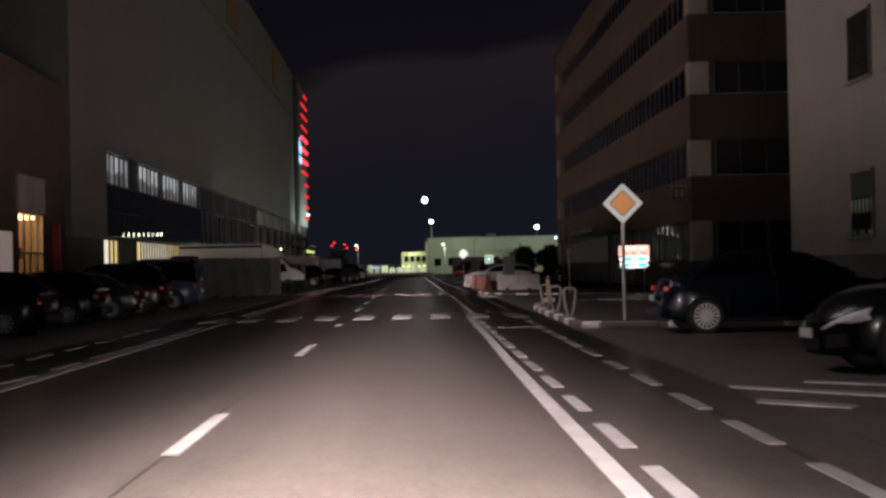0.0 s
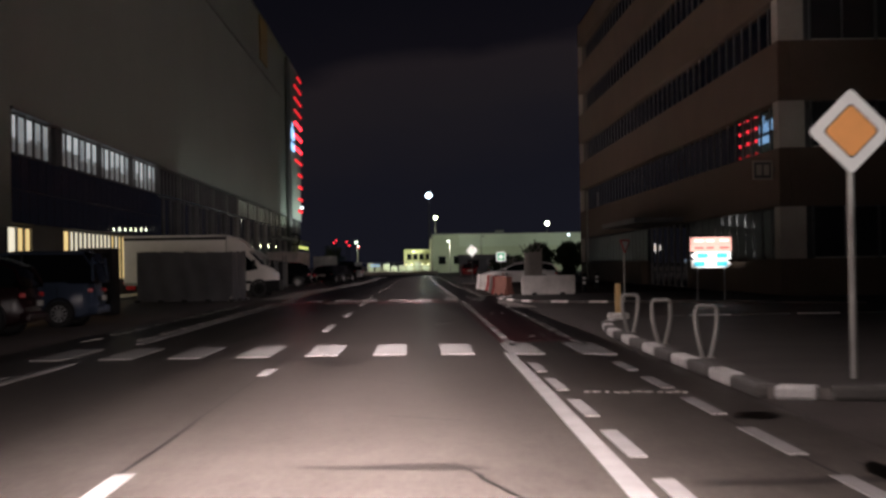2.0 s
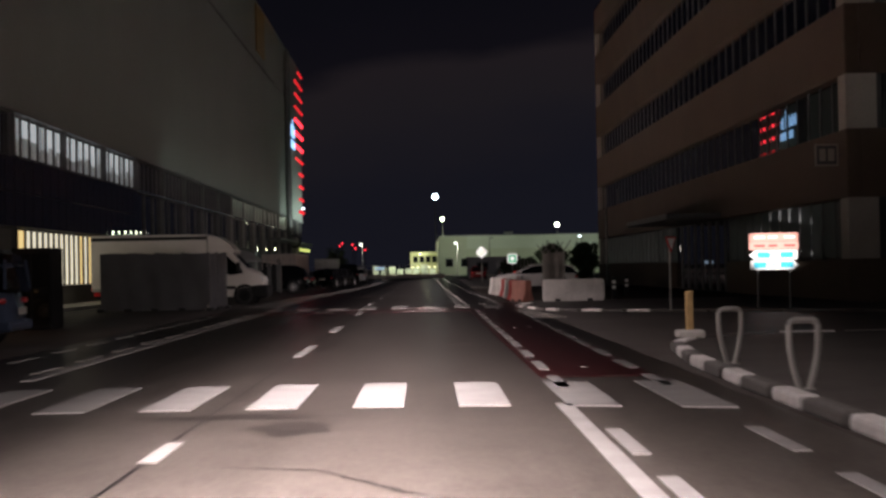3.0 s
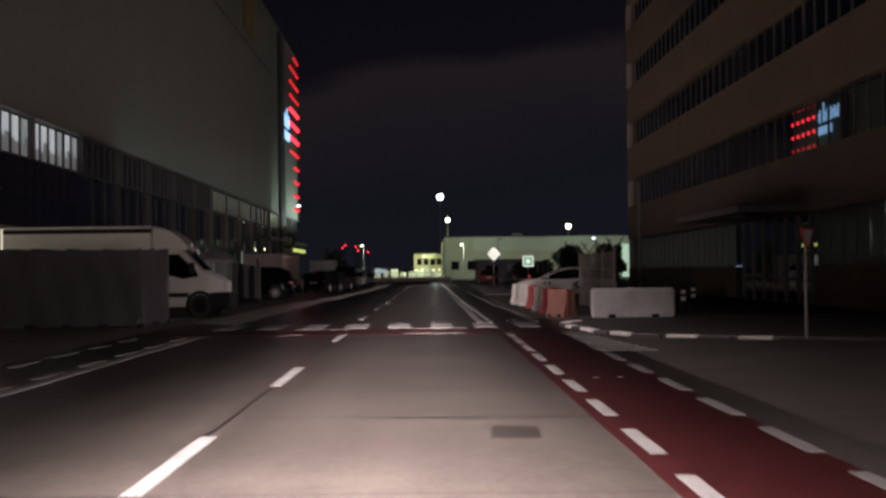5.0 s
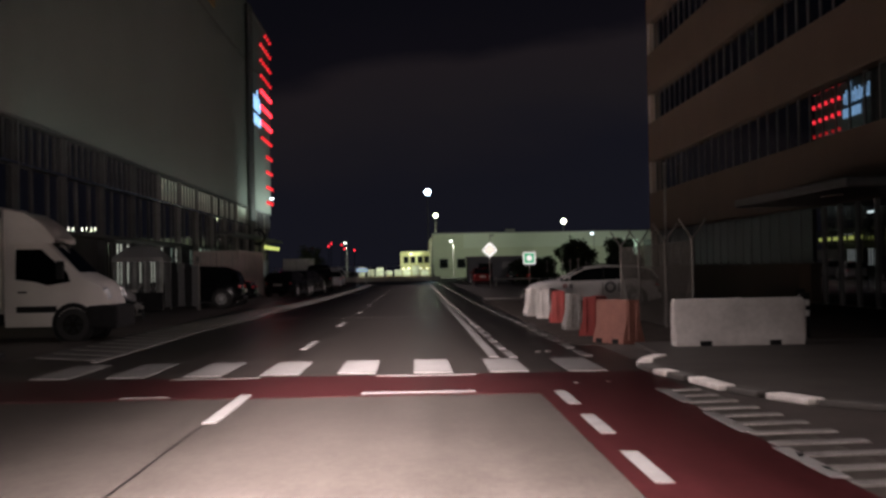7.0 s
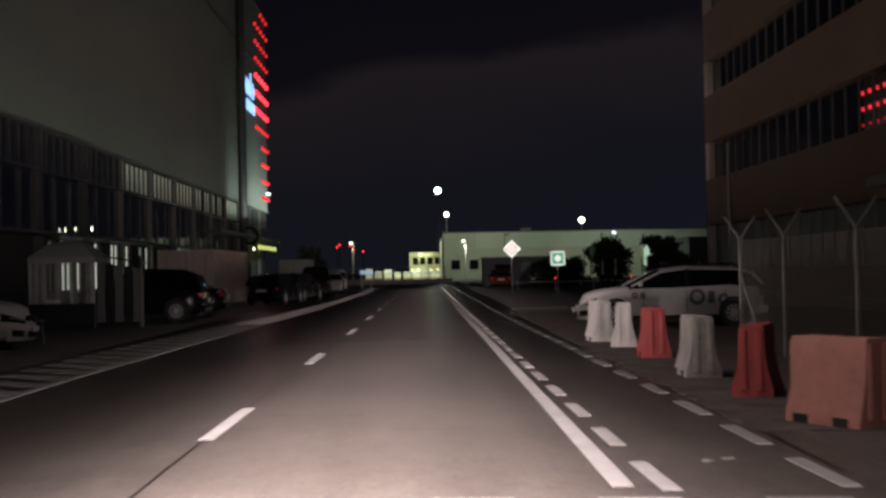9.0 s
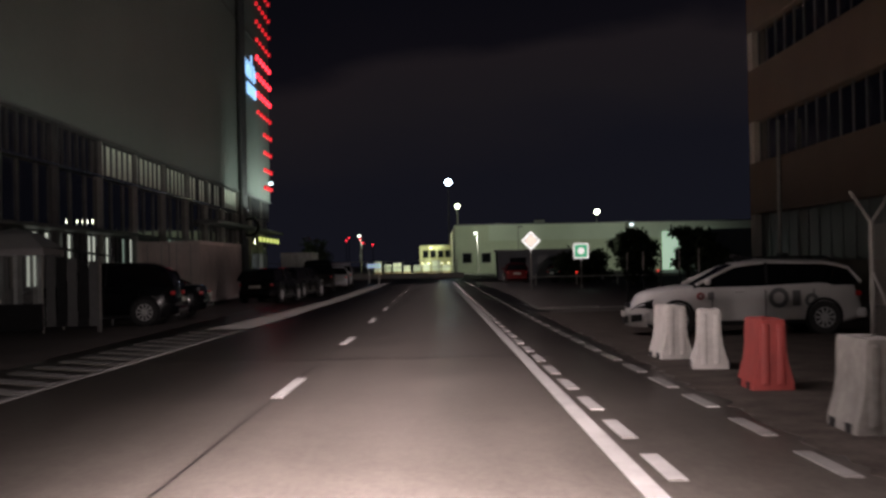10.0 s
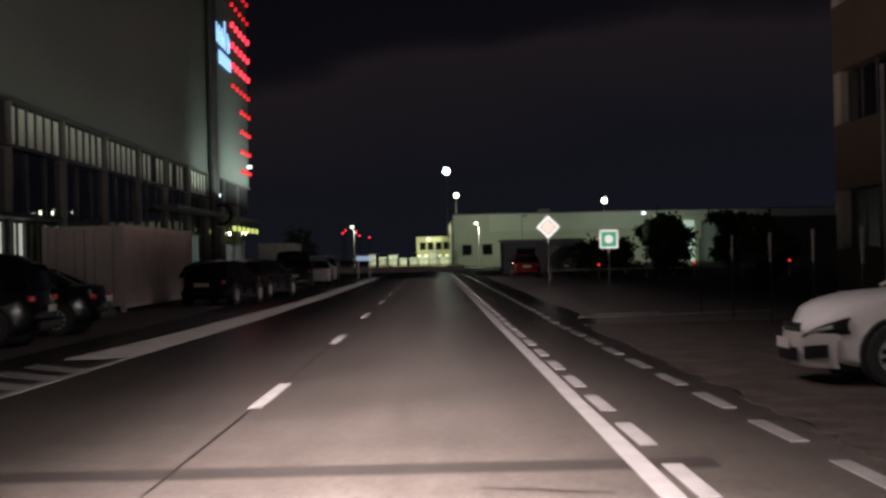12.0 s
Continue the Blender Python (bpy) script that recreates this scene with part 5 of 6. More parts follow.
for z, mat, kind in ((1.99, SIGN_PINK, 0), (1.75, SIGN_PINK, 0), (1.49, SIGN_WHITE, -1), (1.21, SIGN_WHITE, 1)):
    a, b = -0.7 + (0.03 if kind == 1 else 0), 0.7 - (0.03 if kind == -1 else 0)
    hh = 0.115 if kind == 0 else 0.13
    outline = [(a, z - hh), (b, z - hh), (b, z + hh), (a, z + hh)]
    if kind == -1:
        outline = [(a, z), (a + 0.16, z - hh), (b, z - hh), (b, z + hh), (a + 0.16, z + hh)]
    if kind == 1:
        outline = [(a, z - hh), (b - 0.16, z - hh), (b, z), (b - 0.16, z + hh), (a, z + hh)]
    board = part("board", plate_shape(outline, 0.025), mat, ob, "faded red board" if kind == 0 else "white arrow board")
    if kind == 0:
        for x0, x1 in ((-0.55, -0.25), (-0.15, 0.1), (0.3, 0.6)):
            part("word_bar", shift(plate_shape([(x0, z - 0.03), (x1, z - 0.03), (x1, z + 0.03), (x0, z + 0.03)], 0.004), 0, -0.005, 0), SIGN_WHITE if z > 1.8 else SIGN_RED, board)
    else:
        for x0, x1 in ((-0.52 - 0.05 * kind, -0.16 - 0.05 * kind), (0.18, 0.55)):
            part("cyan_block", shift(plate_shape(rounded([(x0, z - 0.085), (x1, z - 0.085), (x1, z + 0.085), (x0, z + 0.085)], 0.02), 0.004), 0, -0.005, 0), SIGN_CYAN, board, "cyan block")
        part("word_bar", shift(plate_shape([(-0.1, z - 0.02), (0.12, z - 0.02), (0.12, z + 0.02), (-0.1, z + 0.02)], 0.004), 0, -0.005, 0), SIGN_CYAN, board)

# give-way sign turned towards the side road
ob = thing("give_way_sign", "red-edged white give-way triangle on a thin pole", "traffic sign", pose(7.3, 58.9, 0.05, 0, 0, 50))
part("pole", tube(bmesh.new(), [(0, 0.05, 0), (0, 0.05, 2.05)], 0.03, 8), STEEL, ob, "", True)
part("board", plate_shape(rounded([(0, 1.6), (0.3, 2.06), (-0.3, 2.06)], 0.04)), SIGN_RED, ob, "red-edged board")
part("field", shift(plate_shape(rounded([(0, 1.69), (0.2, 2.01), (-0.2, 2.01)], 0.03), 0.004), 0, -0.005, 0), SIGN_WHITE, ob)

# small delineators with two pale reflectors
for x, y in ((8.8, 78.8), (7.7, 74.4)):
    ob = thing("marker_post", "black marker post with two pale reflectors", "marker post", pose(x, y, 0.02), "marker posts")
    part("post", bevelled(box(-0.09, 0.09, 0.0, 0.12, 0, 0.85), 0.02, 1), BLACK_PLASTIC, ob)
    for z in (0.46, 0.66):
        part("reflector", bevelled(box(-0.07, 0.07, -0.012, 0.0, z - 0.05, z + 0.06), 0.008, 1), SIGN_WHITE, ob, "pale reflector")

# ---- street furniture ----
def hoop(x, y, tilt=0):
    ob = thing("cycle_hoop", "bent steel hoop narrowing towards the footway", "bollard", pose(x, y, 0.12, 0, 0, tilt), "steel hoops on the footway")
    bm = bmesh.new()
    pts = [(-0.055, 0, 0), (-0.13, 0, 0.22), (-0.168, 0, 0.4), (-0.175, 0, 0.52), (-0.175, 0, 0.61), (-0.15, 0, 0.65), (-0.1, 0, 0.665), (0.1, 0, 0.665), (0.15, 0, 0.65), (0.175, 0, 0.61), (0.175, 0, 0.52), (0.168, 0, 0.4), (0.13, 0, 0.22), (0.055, 0, 0)]
    tube(bm, [(x * 0.8, y, z) for x, y, z in pts], 0.032, 8)
    part("tube", bm, STEEL, ob, "", True)
    part("foot_plate", bevelled(box(-0.1, 0.1, -0.05, 0.05, 0.0, 0.015), 0.004, 1), STEEL, ob)
    return ob


for x, y, a in ((4.05, 29.1, 4), (4.02, 32.35, -3), (4.1, 36.1, 2)):
    hoop(x, y, a)
WOOD_POST = surface("ochre_post", (0.45, 0.3, 0.13), 0.7, vary=0.2, scale=6, fine=30)
ob = thing("timber_post", "short ochre post in a concrete foot", "bollard", pose(4.74, 42.3, 0.12))
part("post", bevelled(box(-0.06, 0.06, -0.06, 0.06, 0, 0.78), 0.015, 1), WOOD_POST, ob)
part("foot", bevelled(box(-0.22, 0.22, -0.22, 0.22, 0.0, 0.14), 0.03, 1), CONCRETE, ob)


def barrier(length, mat, label, m, group):
    """A water-filled plastic road barrier, long axis along x."""
    ob = thing("road_barrier", label, "barrier", m, group)
    bm = bmesh.new()
    half = ((0.25, 0.0), (0.246, 0.09), (0.222, 0.17), (0.18, 0.31), (0.158, 0.46), (0.15, 0.755), (0.132, 0.8))
    prof = half + tuple((-y, z) for y, z in half[::-1])
    n = 8
    rows = []
    for k in range(n + 1):
        x = -length / 2 + length * k / n
        sq = 0.94 if k in (0, n) else 1.0
        rows.append([bm.verts.new((x, y * sq, z)) for y, z in prof])
    for a, b in zip(rows, rows[1:]):
        for k in range(len(prof)):
            bm.faces.new((a[k], a[(k + 1) % len(prof)], b[(k + 1) % len(prof)], b[k]))
    bm.faces.new(rows[0][::-1])
    bm.faces.new(rows[-1])
    part("shell", bm, mat, ob, "", True)
    for s in (-1, 1):
        for fx in (-0.27 * length, 0.27 * length):
            part("fork_slot", box(fx - 0.1, fx + 0.1, s * 0.25 - 0.006, s * 0.25 + 0.004, 0.0, 0.085), BLACK_PLASTIC, ob, "dark lifting slot")
        for side in (-1, 1):
            part("rib", bevelled(box(s * length / 2 - 0.03, s * length / 2 + 0.05, side * 0.088 - 0.042, side * 0.088 + 0.042, 0.06, 0.76), 0.022, 2), mat, ob)
    part("filler_cap", disc(bmesh.new(), (0.0, 0, 0.8), "z", 0.06, 0.03, 12), mat, ob)
    return ob


BARR = "plastic road barriers along the kerb"
barrier(2.2, WHITE_PLASTIC, "long white plastic road barrier across the footway", pose(5.87, 72.0, 0.05), BARR)
for x, y, mat, turn, label in ((4.1, 74.05, ORANGE_PLASTIC, 116, "faded red plastic road barrier"), (4.08, 77.3, RED_PLASTIC, 70, "red plastic road barrier beside the kerb"),
                               (3.95, 80.3, GREY_PLASTIC, 89, "scuffed white plastic road barrier"), (4.03, 84.6, RED_PLASTIC, 88, "red plastic road barrier beside the kerb"),
                               (4.0, 87.9, WHITE_PLASTIC, 82, "scuffed white plastic road barrier"), (3.8, 90.0, WHITE_PLASTIC, 93, "scuffed white plastic road barrier")):
    barrier(1.0, mat, label, pose(x, y, 0.01, 0, 0, turn), BARR)

FENCE_STEEL = surface("dull_fence_steel", (0.18, 0.17, 0.155), 0.6, metal=0.4, vary=0.2, scale=4)
# wire fence with forked posts
ob = thing("wire_fence", "tall wire mesh fence with forked steel posts", "fence", pose(6.0, 0, 0.02))
posts = (76.6, 79.8, 83.7, 86.9)
for y in posts:
    post = part("post", tube(bmesh.new(), [(0, y, 0), (0, y, 1.95)], 0.035, 8), FENCE_STEEL, ob, "", True)
    for s in (-1, 1):
        part("fork_arm", tube(bmesh.new(), [(0, y, 1.93), (s * 0.28, y, 2.35)], 0.022, 6), FENCE_STEEL, post)
part("brace", tube(bmesh.new(), [(0, 86.9, 1.3), (0, 85.2, 0.05)], 0.025, 6), FENCE_STEEL, ob)
part("brace", tube(bmesh.new(), [(0, 76.6, 1.3), (0, 78.2, 0.05)], 0.025, 6), FENCE_STEEL, ob)
bm = bmesh.new()
for k in range(-20, 105):
    y0 = posts[0] + 0.1 * k
    for s in (1, -1):
        a0, a1 = (y0, y0 + 1.9) if s > 0 else (y0 + 1.9, y0)
        lo, hi = posts[0], posts[-1]
        d = a1 - a0
        ts = sorted(((lo - a0) / d, (hi - a0) / d))
        t0, t1 = max(0.0, ts[0]), min(1.0, ts[1])
        if t1 - t0 < 0.02:
            continue
        tube(bm, [(0, a0 + d * t0, 0.04 + 1.86 * t0), (0, a0 + d * t1, 0.04 + 1.86 * t1)], 0.0045, 3, cap=False)
part("wire_mesh", bm, FENCE_STEEL, ob, "thin diamond wire mesh")
for z in (0.06, 1.0, 1.9):
    part("wire", tube(bmesh.new(), [(0, posts[0], z), (0, posts[-1], z)], 0.004, 4), FENCE_STEEL, ob)
for y in (102.8, 105.6, 108.7, 112.2, 115.9):
    ob = thing("pale_post", "slim dark post with a pale sleeve", "post", pose(6.6, y, 0.0), "row of pale posts by the yard")
    part("post", tube(bmesh.new(), [(0, 0, 0), (0, 0, 1.75)], 0.016, 8), BLACK_PLASTIC, ob, "", True)
    part("sleeve", tube(bmesh.new(), [(0, 0, 1.2), (0, 0, 1.76)], 0.026, 8), FENCE_STEEL, ob, "pale sleeve", True)

# grey sheeted enclosure before the box van
ob = thing("sheeted_fence", "site fence panels hung with grey sheeting", "fence", pose(-9.2, 70.2, 0))


def hung_sheet(a, b, seed):
    """A sagging sheet between two points of the plan."""
    bm = bmesh.new()
    a, b = Vector((*a, 0)), Vector((*b, 0))
    d = b - a
    side = Vector((-d.y, d.x, 0)).normalized()
    grid = []
    for i in range(10):
        u = i / 9
        row = []
        for j in range(9):
            z = 0.04 + 2.02 * j / 8
            p = a + d * u + side * (0.025 * math.sin(7 * u + 2 * z + seed) + 0.03 * noise.noise((u * 2, z * 2, seed)))
            row.append(bm.verts.new((p.x, p.y, z + (0.03 * math.sin(3.2 * u + seed) if j == 8 else 0))))
        grid.append(row)
    for i in range(9):
        for j in range(8):
            bm.faces.new((grid[i][j], grid[i + 1][j], grid[i + 1][j + 1], grid[i][j + 1]))
    bmesh.ops.solidify(bm, geom=bm.faces[:], thickness=0.008)
    part("sheeting", bm, CANVAS, ob, "sagging grey sheet", True)


corners = [(-1.95 + 0.975 * k, -0.06 * k) for k in range(5)] + [(2.07, 1.0), (2.2, 2.3)]
for k, (a, b) in enumerate(zip(corners, corners[1:])):
    hung_sheet(a, b, k)
for k, (x, y) in enumerate(corners):
    part("post", tube(bmesh.new(), [(x, y + 0.05, 0), (x, y + 0.05, 2.08)], 0.022, 6), FRAME_METAL, ob)
    part("foot", bevelled(box(x - 0.11, x + 0.11, y - 0.2, y + 0.4, 0, 0.11), 0.02, 1), RUBBER, ob)
bm = bmesh.new()
brace = [bm.verts.new(p) for p in ((1.78, -0.33, 0.0), (1.96, -0.33, 0.0), (1.93, -0.3, 0.28))]
bm.faces.new(brace)
bmesh.ops.solidify(bm, geom=bm.faces[:], thickness=0.02)
part("brace", bm, CONCRETE, ob, "pale wedge at the foot of the corner post")

# dark booth beside the pale blue van
ob = thing("booth", "dark narrow booth with a glazed door", "booth", pose(-9.45, 55.4, 0))
part("shell", bevelled(box(-0.5, 0.5, -0.6, 0.6, 0, 2.05), 0.03, 1), BLACK_PLASTIC, ob)
part("door", box(-0.44, -0.03, -0.62, -0.603, 0.1, 1.9), GLASS_DARK, ob, "glazed door")
part("door", box(0.03, 0.44, -0.62, -0.603, 0.1, 1.9), GLASS_DARK, ob, "glazed door")

# garden tent
def milky(name, colour, clear):
    """Thin sheeting that lets part of what is behind it show."""
    m = surface(name, colour, 0.45, vary=0.3, scale=3)
    n, l = m.node_tree.nodes, m.node_tree.links
    see, mix = n.new("ShaderNodeBsdfTransparent"), n.new("ShaderNodeMixShader")
    mix.inputs[0].default_value = clear
    l.new(n["Principled BSDF"].outputs[0], mix.inputs[1])
    l.new(see.outputs[0], mix.inputs[2])
    l.new(mix.outputs[0], n["Material Output"].inputs["Surface"])
    return m


ob = thing("garden_tent", "grey garden tent with clear side sheets", "tent", pose(-10.35, 104.2, 0))
TENT = surface("grey_tent_canvas", (0.5, 0.49, 0.49), 0.8, vary=0.16, scale=1.2, fine=20, bump=0.2)
bm = bmesh.new()
c = bm.verts.new((0, 0, 2.62))
eave = [bm.verts.new(p) for p in ((-0.98, -1.0, 2.08), (0.98, -1.0, 2.08), (0.98, 1.0, 2.08), (-0.98, 1.0, 2.08))]
mid = [bm.verts.new(p) for p in ((-0.52, -0.52, 2.46), (0.52, -0.52, 2.46), (0.52, 0.52, 2.46), (-0.52, 0.52, 2.46))]
low_e = [bm.verts.new((v.co.x * 1.01, v.co.y * 1.01, 1.92)) for v in eave]
for k in range(4):
    j = (k + 1) % 4
    bm.faces.new((eave[k], eave[j], mid[j], mid[k]))
    bm.faces.new((mid[k], mid[j], c))
    bm.faces.new((low_e[k], low_e[j], eave[j], eave[k]))
bmesh.ops.solidify(bm, geom=bm.faces[:], thickness=0.012)
part("canopy", bm, TENT, ob, "grey peaked canopy")
SHEET = milky("milky_sheet", (0.34, 0.35, 0.34), 0.42)
SHEET_DIM = milky("dull_sheet", (0.2, 0.2, 0.195), 0.6)
for x in (-0.95, 0.95):
    for y in (-0.97, 0.97):
        part("leg", tube(bmesh.new(), [(x, y, 0), (x, y, 2.05)], 0.025, 6), STEEL, ob)
for k in range(8):
    x0, tone = -0.93 + 0.234 * k, (SHEET, SHEET, SHEET_DIM)[(k * 7 + k // 3) % 3]
    bm = bmesh.new()
    rows = [[bm.verts.new((x0 + 0.226 * i / 5, -0.985 + 0.02 * math.sin(i * 1.4 + k), z)) for z in (0.72, 1.3, 1.95)] for i in range(6)]
    for a, b in zip(rows, rows[1:]):
        for q in range(2):
            bm.faces.new((a[q], b[q], b[q + 1], a[q + 1]))
    part("side_sheet", bm, tone, ob, "milky rippled side sheet", True)
bm = bmesh.new()
v = [bm.verts.new(p) for p in ((1.0, -0.95, 2.1), (2.35, -0.95, 1.86), (2.35, 1.1, 1.86), (1.0, 1.1, 2.1))]
bm.faces.new(v)
bmesh.ops.solidify(bm, geom=bm.faces[:], thickness=0.03)
part("lean_to_roof", bm, DARK_CLAD, ob, "dark sloping roof of the lean-to")
for k in range(5):
    part("side_sheet", box(1.02 + 0.265 * k, 1.26 + 0.265 * k, -0.97 + 0.015 * (k % 2), -0.962 + 0.015 * (k % 2), 0.15, 1.9 - 0.04 * k), (DARK_CLAD, BLACK_PLASTIC)[k % 2], ob, "dark side sheet of the lean-to")
part("leg", tube(bmesh.new(), [(2.35, -0.96, 0), (2.35, -0.96, 1.86)], 0.03, 8), FENCE_STEEL, ob, "dull corner post", True)
part("base_panel", bevelled(box(-0.97, 0.97, -1.06, -1.0, 0.05, 0.72), 0.02, 1), BLACK_PLASTIC, ob, "dark base panel")
for k in range(4):
    part("base_label", bevelled(box(-0.45 + 0.11 * k, -0.37 + 0.11 * k, -1.085, -1.061, 0.74, 0.84), 0.01, 1), WHITE_PLASTIC, ob, "small pale label on the base panel")
for x, y in ((-8.1, 103.4), (-8.6, 107.2)):
    solid("steel_post", tube(bmesh.new(), [(x, y, 0), (x, y, 2.1)], 0.028, 8), DARK_CLAD, "bare dark steel post by the garden tent", "post", "steel posts", smooth=True)

# small tubular trestle on the forecourt
ob = thing("trestle", "small tubular steel trestle on the forecourt", "trestle", pose(-8.5, 93.4, 0, 0, 0, 12))
for s in (-1, 1):
    part("leg", tube(bmesh.new(), [(s * 0.2, -0.22, 0.012), (s * 0.14, 0, 0.52)], 0.018, 6), RAIL, ob)
    part("leg", tube(bmesh.new(), [(s * 0.2, 0.22, 0.012), (s * 0.14, 0, 0.52)], 0.018, 6), RAIL, ob)
part("top_bar", tube(bmesh.new(), [(-0.2, 0, 0.53), (0.2, 0, 0.53)], 0.02, 6), FRAME_METAL, ob)

# shipping container with ribbed walls
def container(label, m, length, mat):
    ob = thing("shipping_container", label, "container", m)
    half = length / 2
    part("core", box(-1.16, 1.16, -half + 0.06, half - 0.06, 0.16, 2.52), mat, ob)
    for s in (-1, 1):
        bm = bmesh.new()
        n = int(length / 0.28)
        for k in range(n):
            y = -half + 0.12 + (length - 0.24) * k / n
            slab(bm, s * 1.165 - 0.02, s * 1.165 + 0.03, y, y + 0.15, 0.2, 2.48)
        part("ribs", bm, mat, ob)
        for z in (0.1, 2.52):
            part("rail", box(s * 1.16 - 0.06, s * 1.16 + 0.06, -half, half, z, z + 0.1), mat, ob)
        for e in (-1, 1):
            part("corner_post", box(s * 1.16 - 0.08, s * 1.16 + 0.07, e * half - 0.08, e * half + 0.08, 0.0, 2.62), mat, ob)
    for x in (-0.85, -0.3, 0.3, 0.85):
        part("lock_bar", tube(bmesh.new(), [(x, -half + 0.02, 0.2), (x, -half + 0.02, 2.5)], 0.02, 6), STEEL, ob)
    part("door_gap", box(-0.01, 0.01, -half + 0.04, -half + 0.062, 0.2, 2.5), BLACK_PLASTIC, ob)
    part("roof", box(-1.18, 1.18, -half + 0.05, half - 0.05, 2.53, 2.6), mat, ob)
    return ob


CONT_PINK = surface("faded_container_paint", (0.55, 0.46, 0.43), 0.6, vary=0.2, scale=1.0, fine=12)
container("faded pinkish steel shipping container beside the hall", pose(-10.3, 131.1, 0), 12.2, CONT_PINK)
container("grey steel container near the far corner of the hall", pose(-10.8, 186.0, 0), 6.1, STEEL)
# dark drum shape by the downpipes, built as a ring with a hub
drum = thing("wall_drum", "dark drum shape on the downpipes", "fan", pose(-13.95, 179.0, 4.6))
part("housing", disc(bmesh.new(), (0, 0, 0), "y", 0.75, 0.5, 24, inner=0.55), BLACK_PLASTIC, drum, "", True)
part("bracket", box(-0.7, 0.0, 0.0, 0.2, -0.9, -0.7), STEEL, drum)
part("hub", disc(bmesh.new(), (0, 0, 0), "y", 0.2, 0.3, 14), STEEL, drum, "", True)

# ---- the far end of the street ----
hangar = thing("far_hangar", "long low greenish-white hangar closing the view", "building", pose(-0.9, 0, 0), kind="structure")
part("wall", box(4.0, 100, 280, 340, 0, 7.0), HANGAR, hangar)
part("upper_band", box(9.0, 100.05, 279.9, 279.999, 4.7, 7.01), surface("hangar_band", (0.62, 0.66, 0.58), 0.6, vary=0.1, scale=0.2), hangar, "paler upper band")
part("parapet", box(3.9, 100.1, 279.85, 281, 7.012, 7.16), FRAME_METAL, hangar)
part("roof_vent", bevelled(box(16, 17.6, 284, 285.5, 7.0, 7.8), 0.05, 1), FRAME_METAL, hangar)
for x in (5.2, 8.0):
    pane = part("window", box(x, x + 1.2, 279.86, 279.9, 1.6, 2.9), GLASS_DARK, hangar, "dark window")
    part("frame", box(x - 0.1, x + 1.3, 279.9, 279.999, 1.5, 3.0), FRAME_METAL, pane)
part("lit_gate", box(34.4, 37.0, 279.7, 279.85, 0.0, 5.6), glow("lit_gate_light", (0.75, 1.0, 0.78), 0.42), hangar, "brightly lit gate")
part("lit_gate", box(41.1, 42.4, 279.7, 279.85, 2.0, 5.6), glow("lit_gate_light", (0.75, 1.0, 0.78), 0.42), hangar, "brightly lit gate")
part("dark_link", box(38.0, 100.1, 262, 279.69, 0, 5.5), DARK_CLAD, hangar, "dark lower wing")

yellow = thing("yellow_building", "small yellow-lit site building with dark windows", "building", pose(-0.4, 0, 0), kind="structure")
YEL = surface("yellow_panel", (0.5, 0.5, 0.27), 0.6, vary=0.1, scale=0.5)
part("wall", box(-2.2, 5.5, 330, 345, 0, 4.85), YEL, yellow)
for k in range(5):
    part("window", box(-1.6 + 1.35 * k, -0.6 + 1.35 * k, 329.9, 329.99, 2.6, 3.9), GLASS_DARK, yellow, "dark window")
for x in (-0.4, 3.8):
    part("wall_light_spot", bevelled(box(x, x + 0.5, 329.5, 329.9, 4.25, 4.55), 0.05, 1), SODIUM, yellow, "bright wall lamp")
for k in range(7):
    part("low_lamp", bevelled(box(-2.0 + 1.2 * k, -1.6 + 1.2 * k, 329.3, 329.6, 1.5, 1.72), 0.04, 1), SODIUM, yellow, "bright low lamp")
lamp("yard_flood", "POINT", (1.5, 324.0, 6.0), (0, 0, 0), 300, (0.95, 1.0, 0.6), shadow_soft_size=0.4)

# pale blocks added as a stand-in for the yard's lit fence and greenery
random.seed(21)
PALE_BAND = surface("pale_band", (0.62, 0.66, 0.55), 0.6, vary=0.3, scale=1.5)
for k in range(9):
    x, w, h = -9.5 + 1.65 * k, random.uniform(1.1, 1.5), random.uniform(1.3, 2.3)
    ob = thing("pale_band_block", "pale block standing in for the lit fence and greenery", "goods stack", pose(x, 312 + random.uniform(-3, 3), 0), "wrapped stacks in the yard")
    part("block_foot", box(-w / 2, w / 2, -0.6, 0.6, 0, 0.15), WOOD_POST, ob)
    part("block_body", bevelled(box(-w / 2, w / 2, -0.58, 0.58, 0.151, h), 0.12, 2), PALE_BAND, ob, "bevelled pale block", True)
# spot added to light these blocks, with no lamp standing here
lamp("yard_flood", "SPOT", (-3.0, 300.0, 7.0), (-3.0, 313.0, 1.0), 6500, (0.95, 1.0, 0.75), spot_size=radians(100), spot_blend=0.8, shadow_soft_size=0.4)

# yard wall, fence and low cabins behind the cross road
structure("yard_wall", box(-40, 3.2, 221, 221.4, 0, 0.55), CONCRETE, "low pale concrete wall behind the cross road", "wall")
fence = thing("yard_fence", "pale mesh fence along the lit yard", "fence", kind="structure")
for k in range(16):
    part("post", tube(bmesh.new(), [(-26 + 1.9 * k, 222.2, 0), (-26 + 1.9 * k, 222.2, 1.9)], 0.05, 6), STEEL, fence)
for z in (0.7, 1.2, 1.85):
    part("rail", tube(bmesh.new(), [(-26, 222.2, z), (2.6, 222.2, z)], 0.03, 6), STEEL, fence)
cabin = thing("grey_cabin", "dark grey flat-roofed cabin by the yard gate", "building", pose(8.4, 192.0, 0), kind="structure")
part("wall", box(-2.8, 3.4, 0, 5, 0, 2.45), surface("cabin_grey", (0.12, 0.12, 0.13), 0.7, vary=0.2, scale=0.8), cabin)
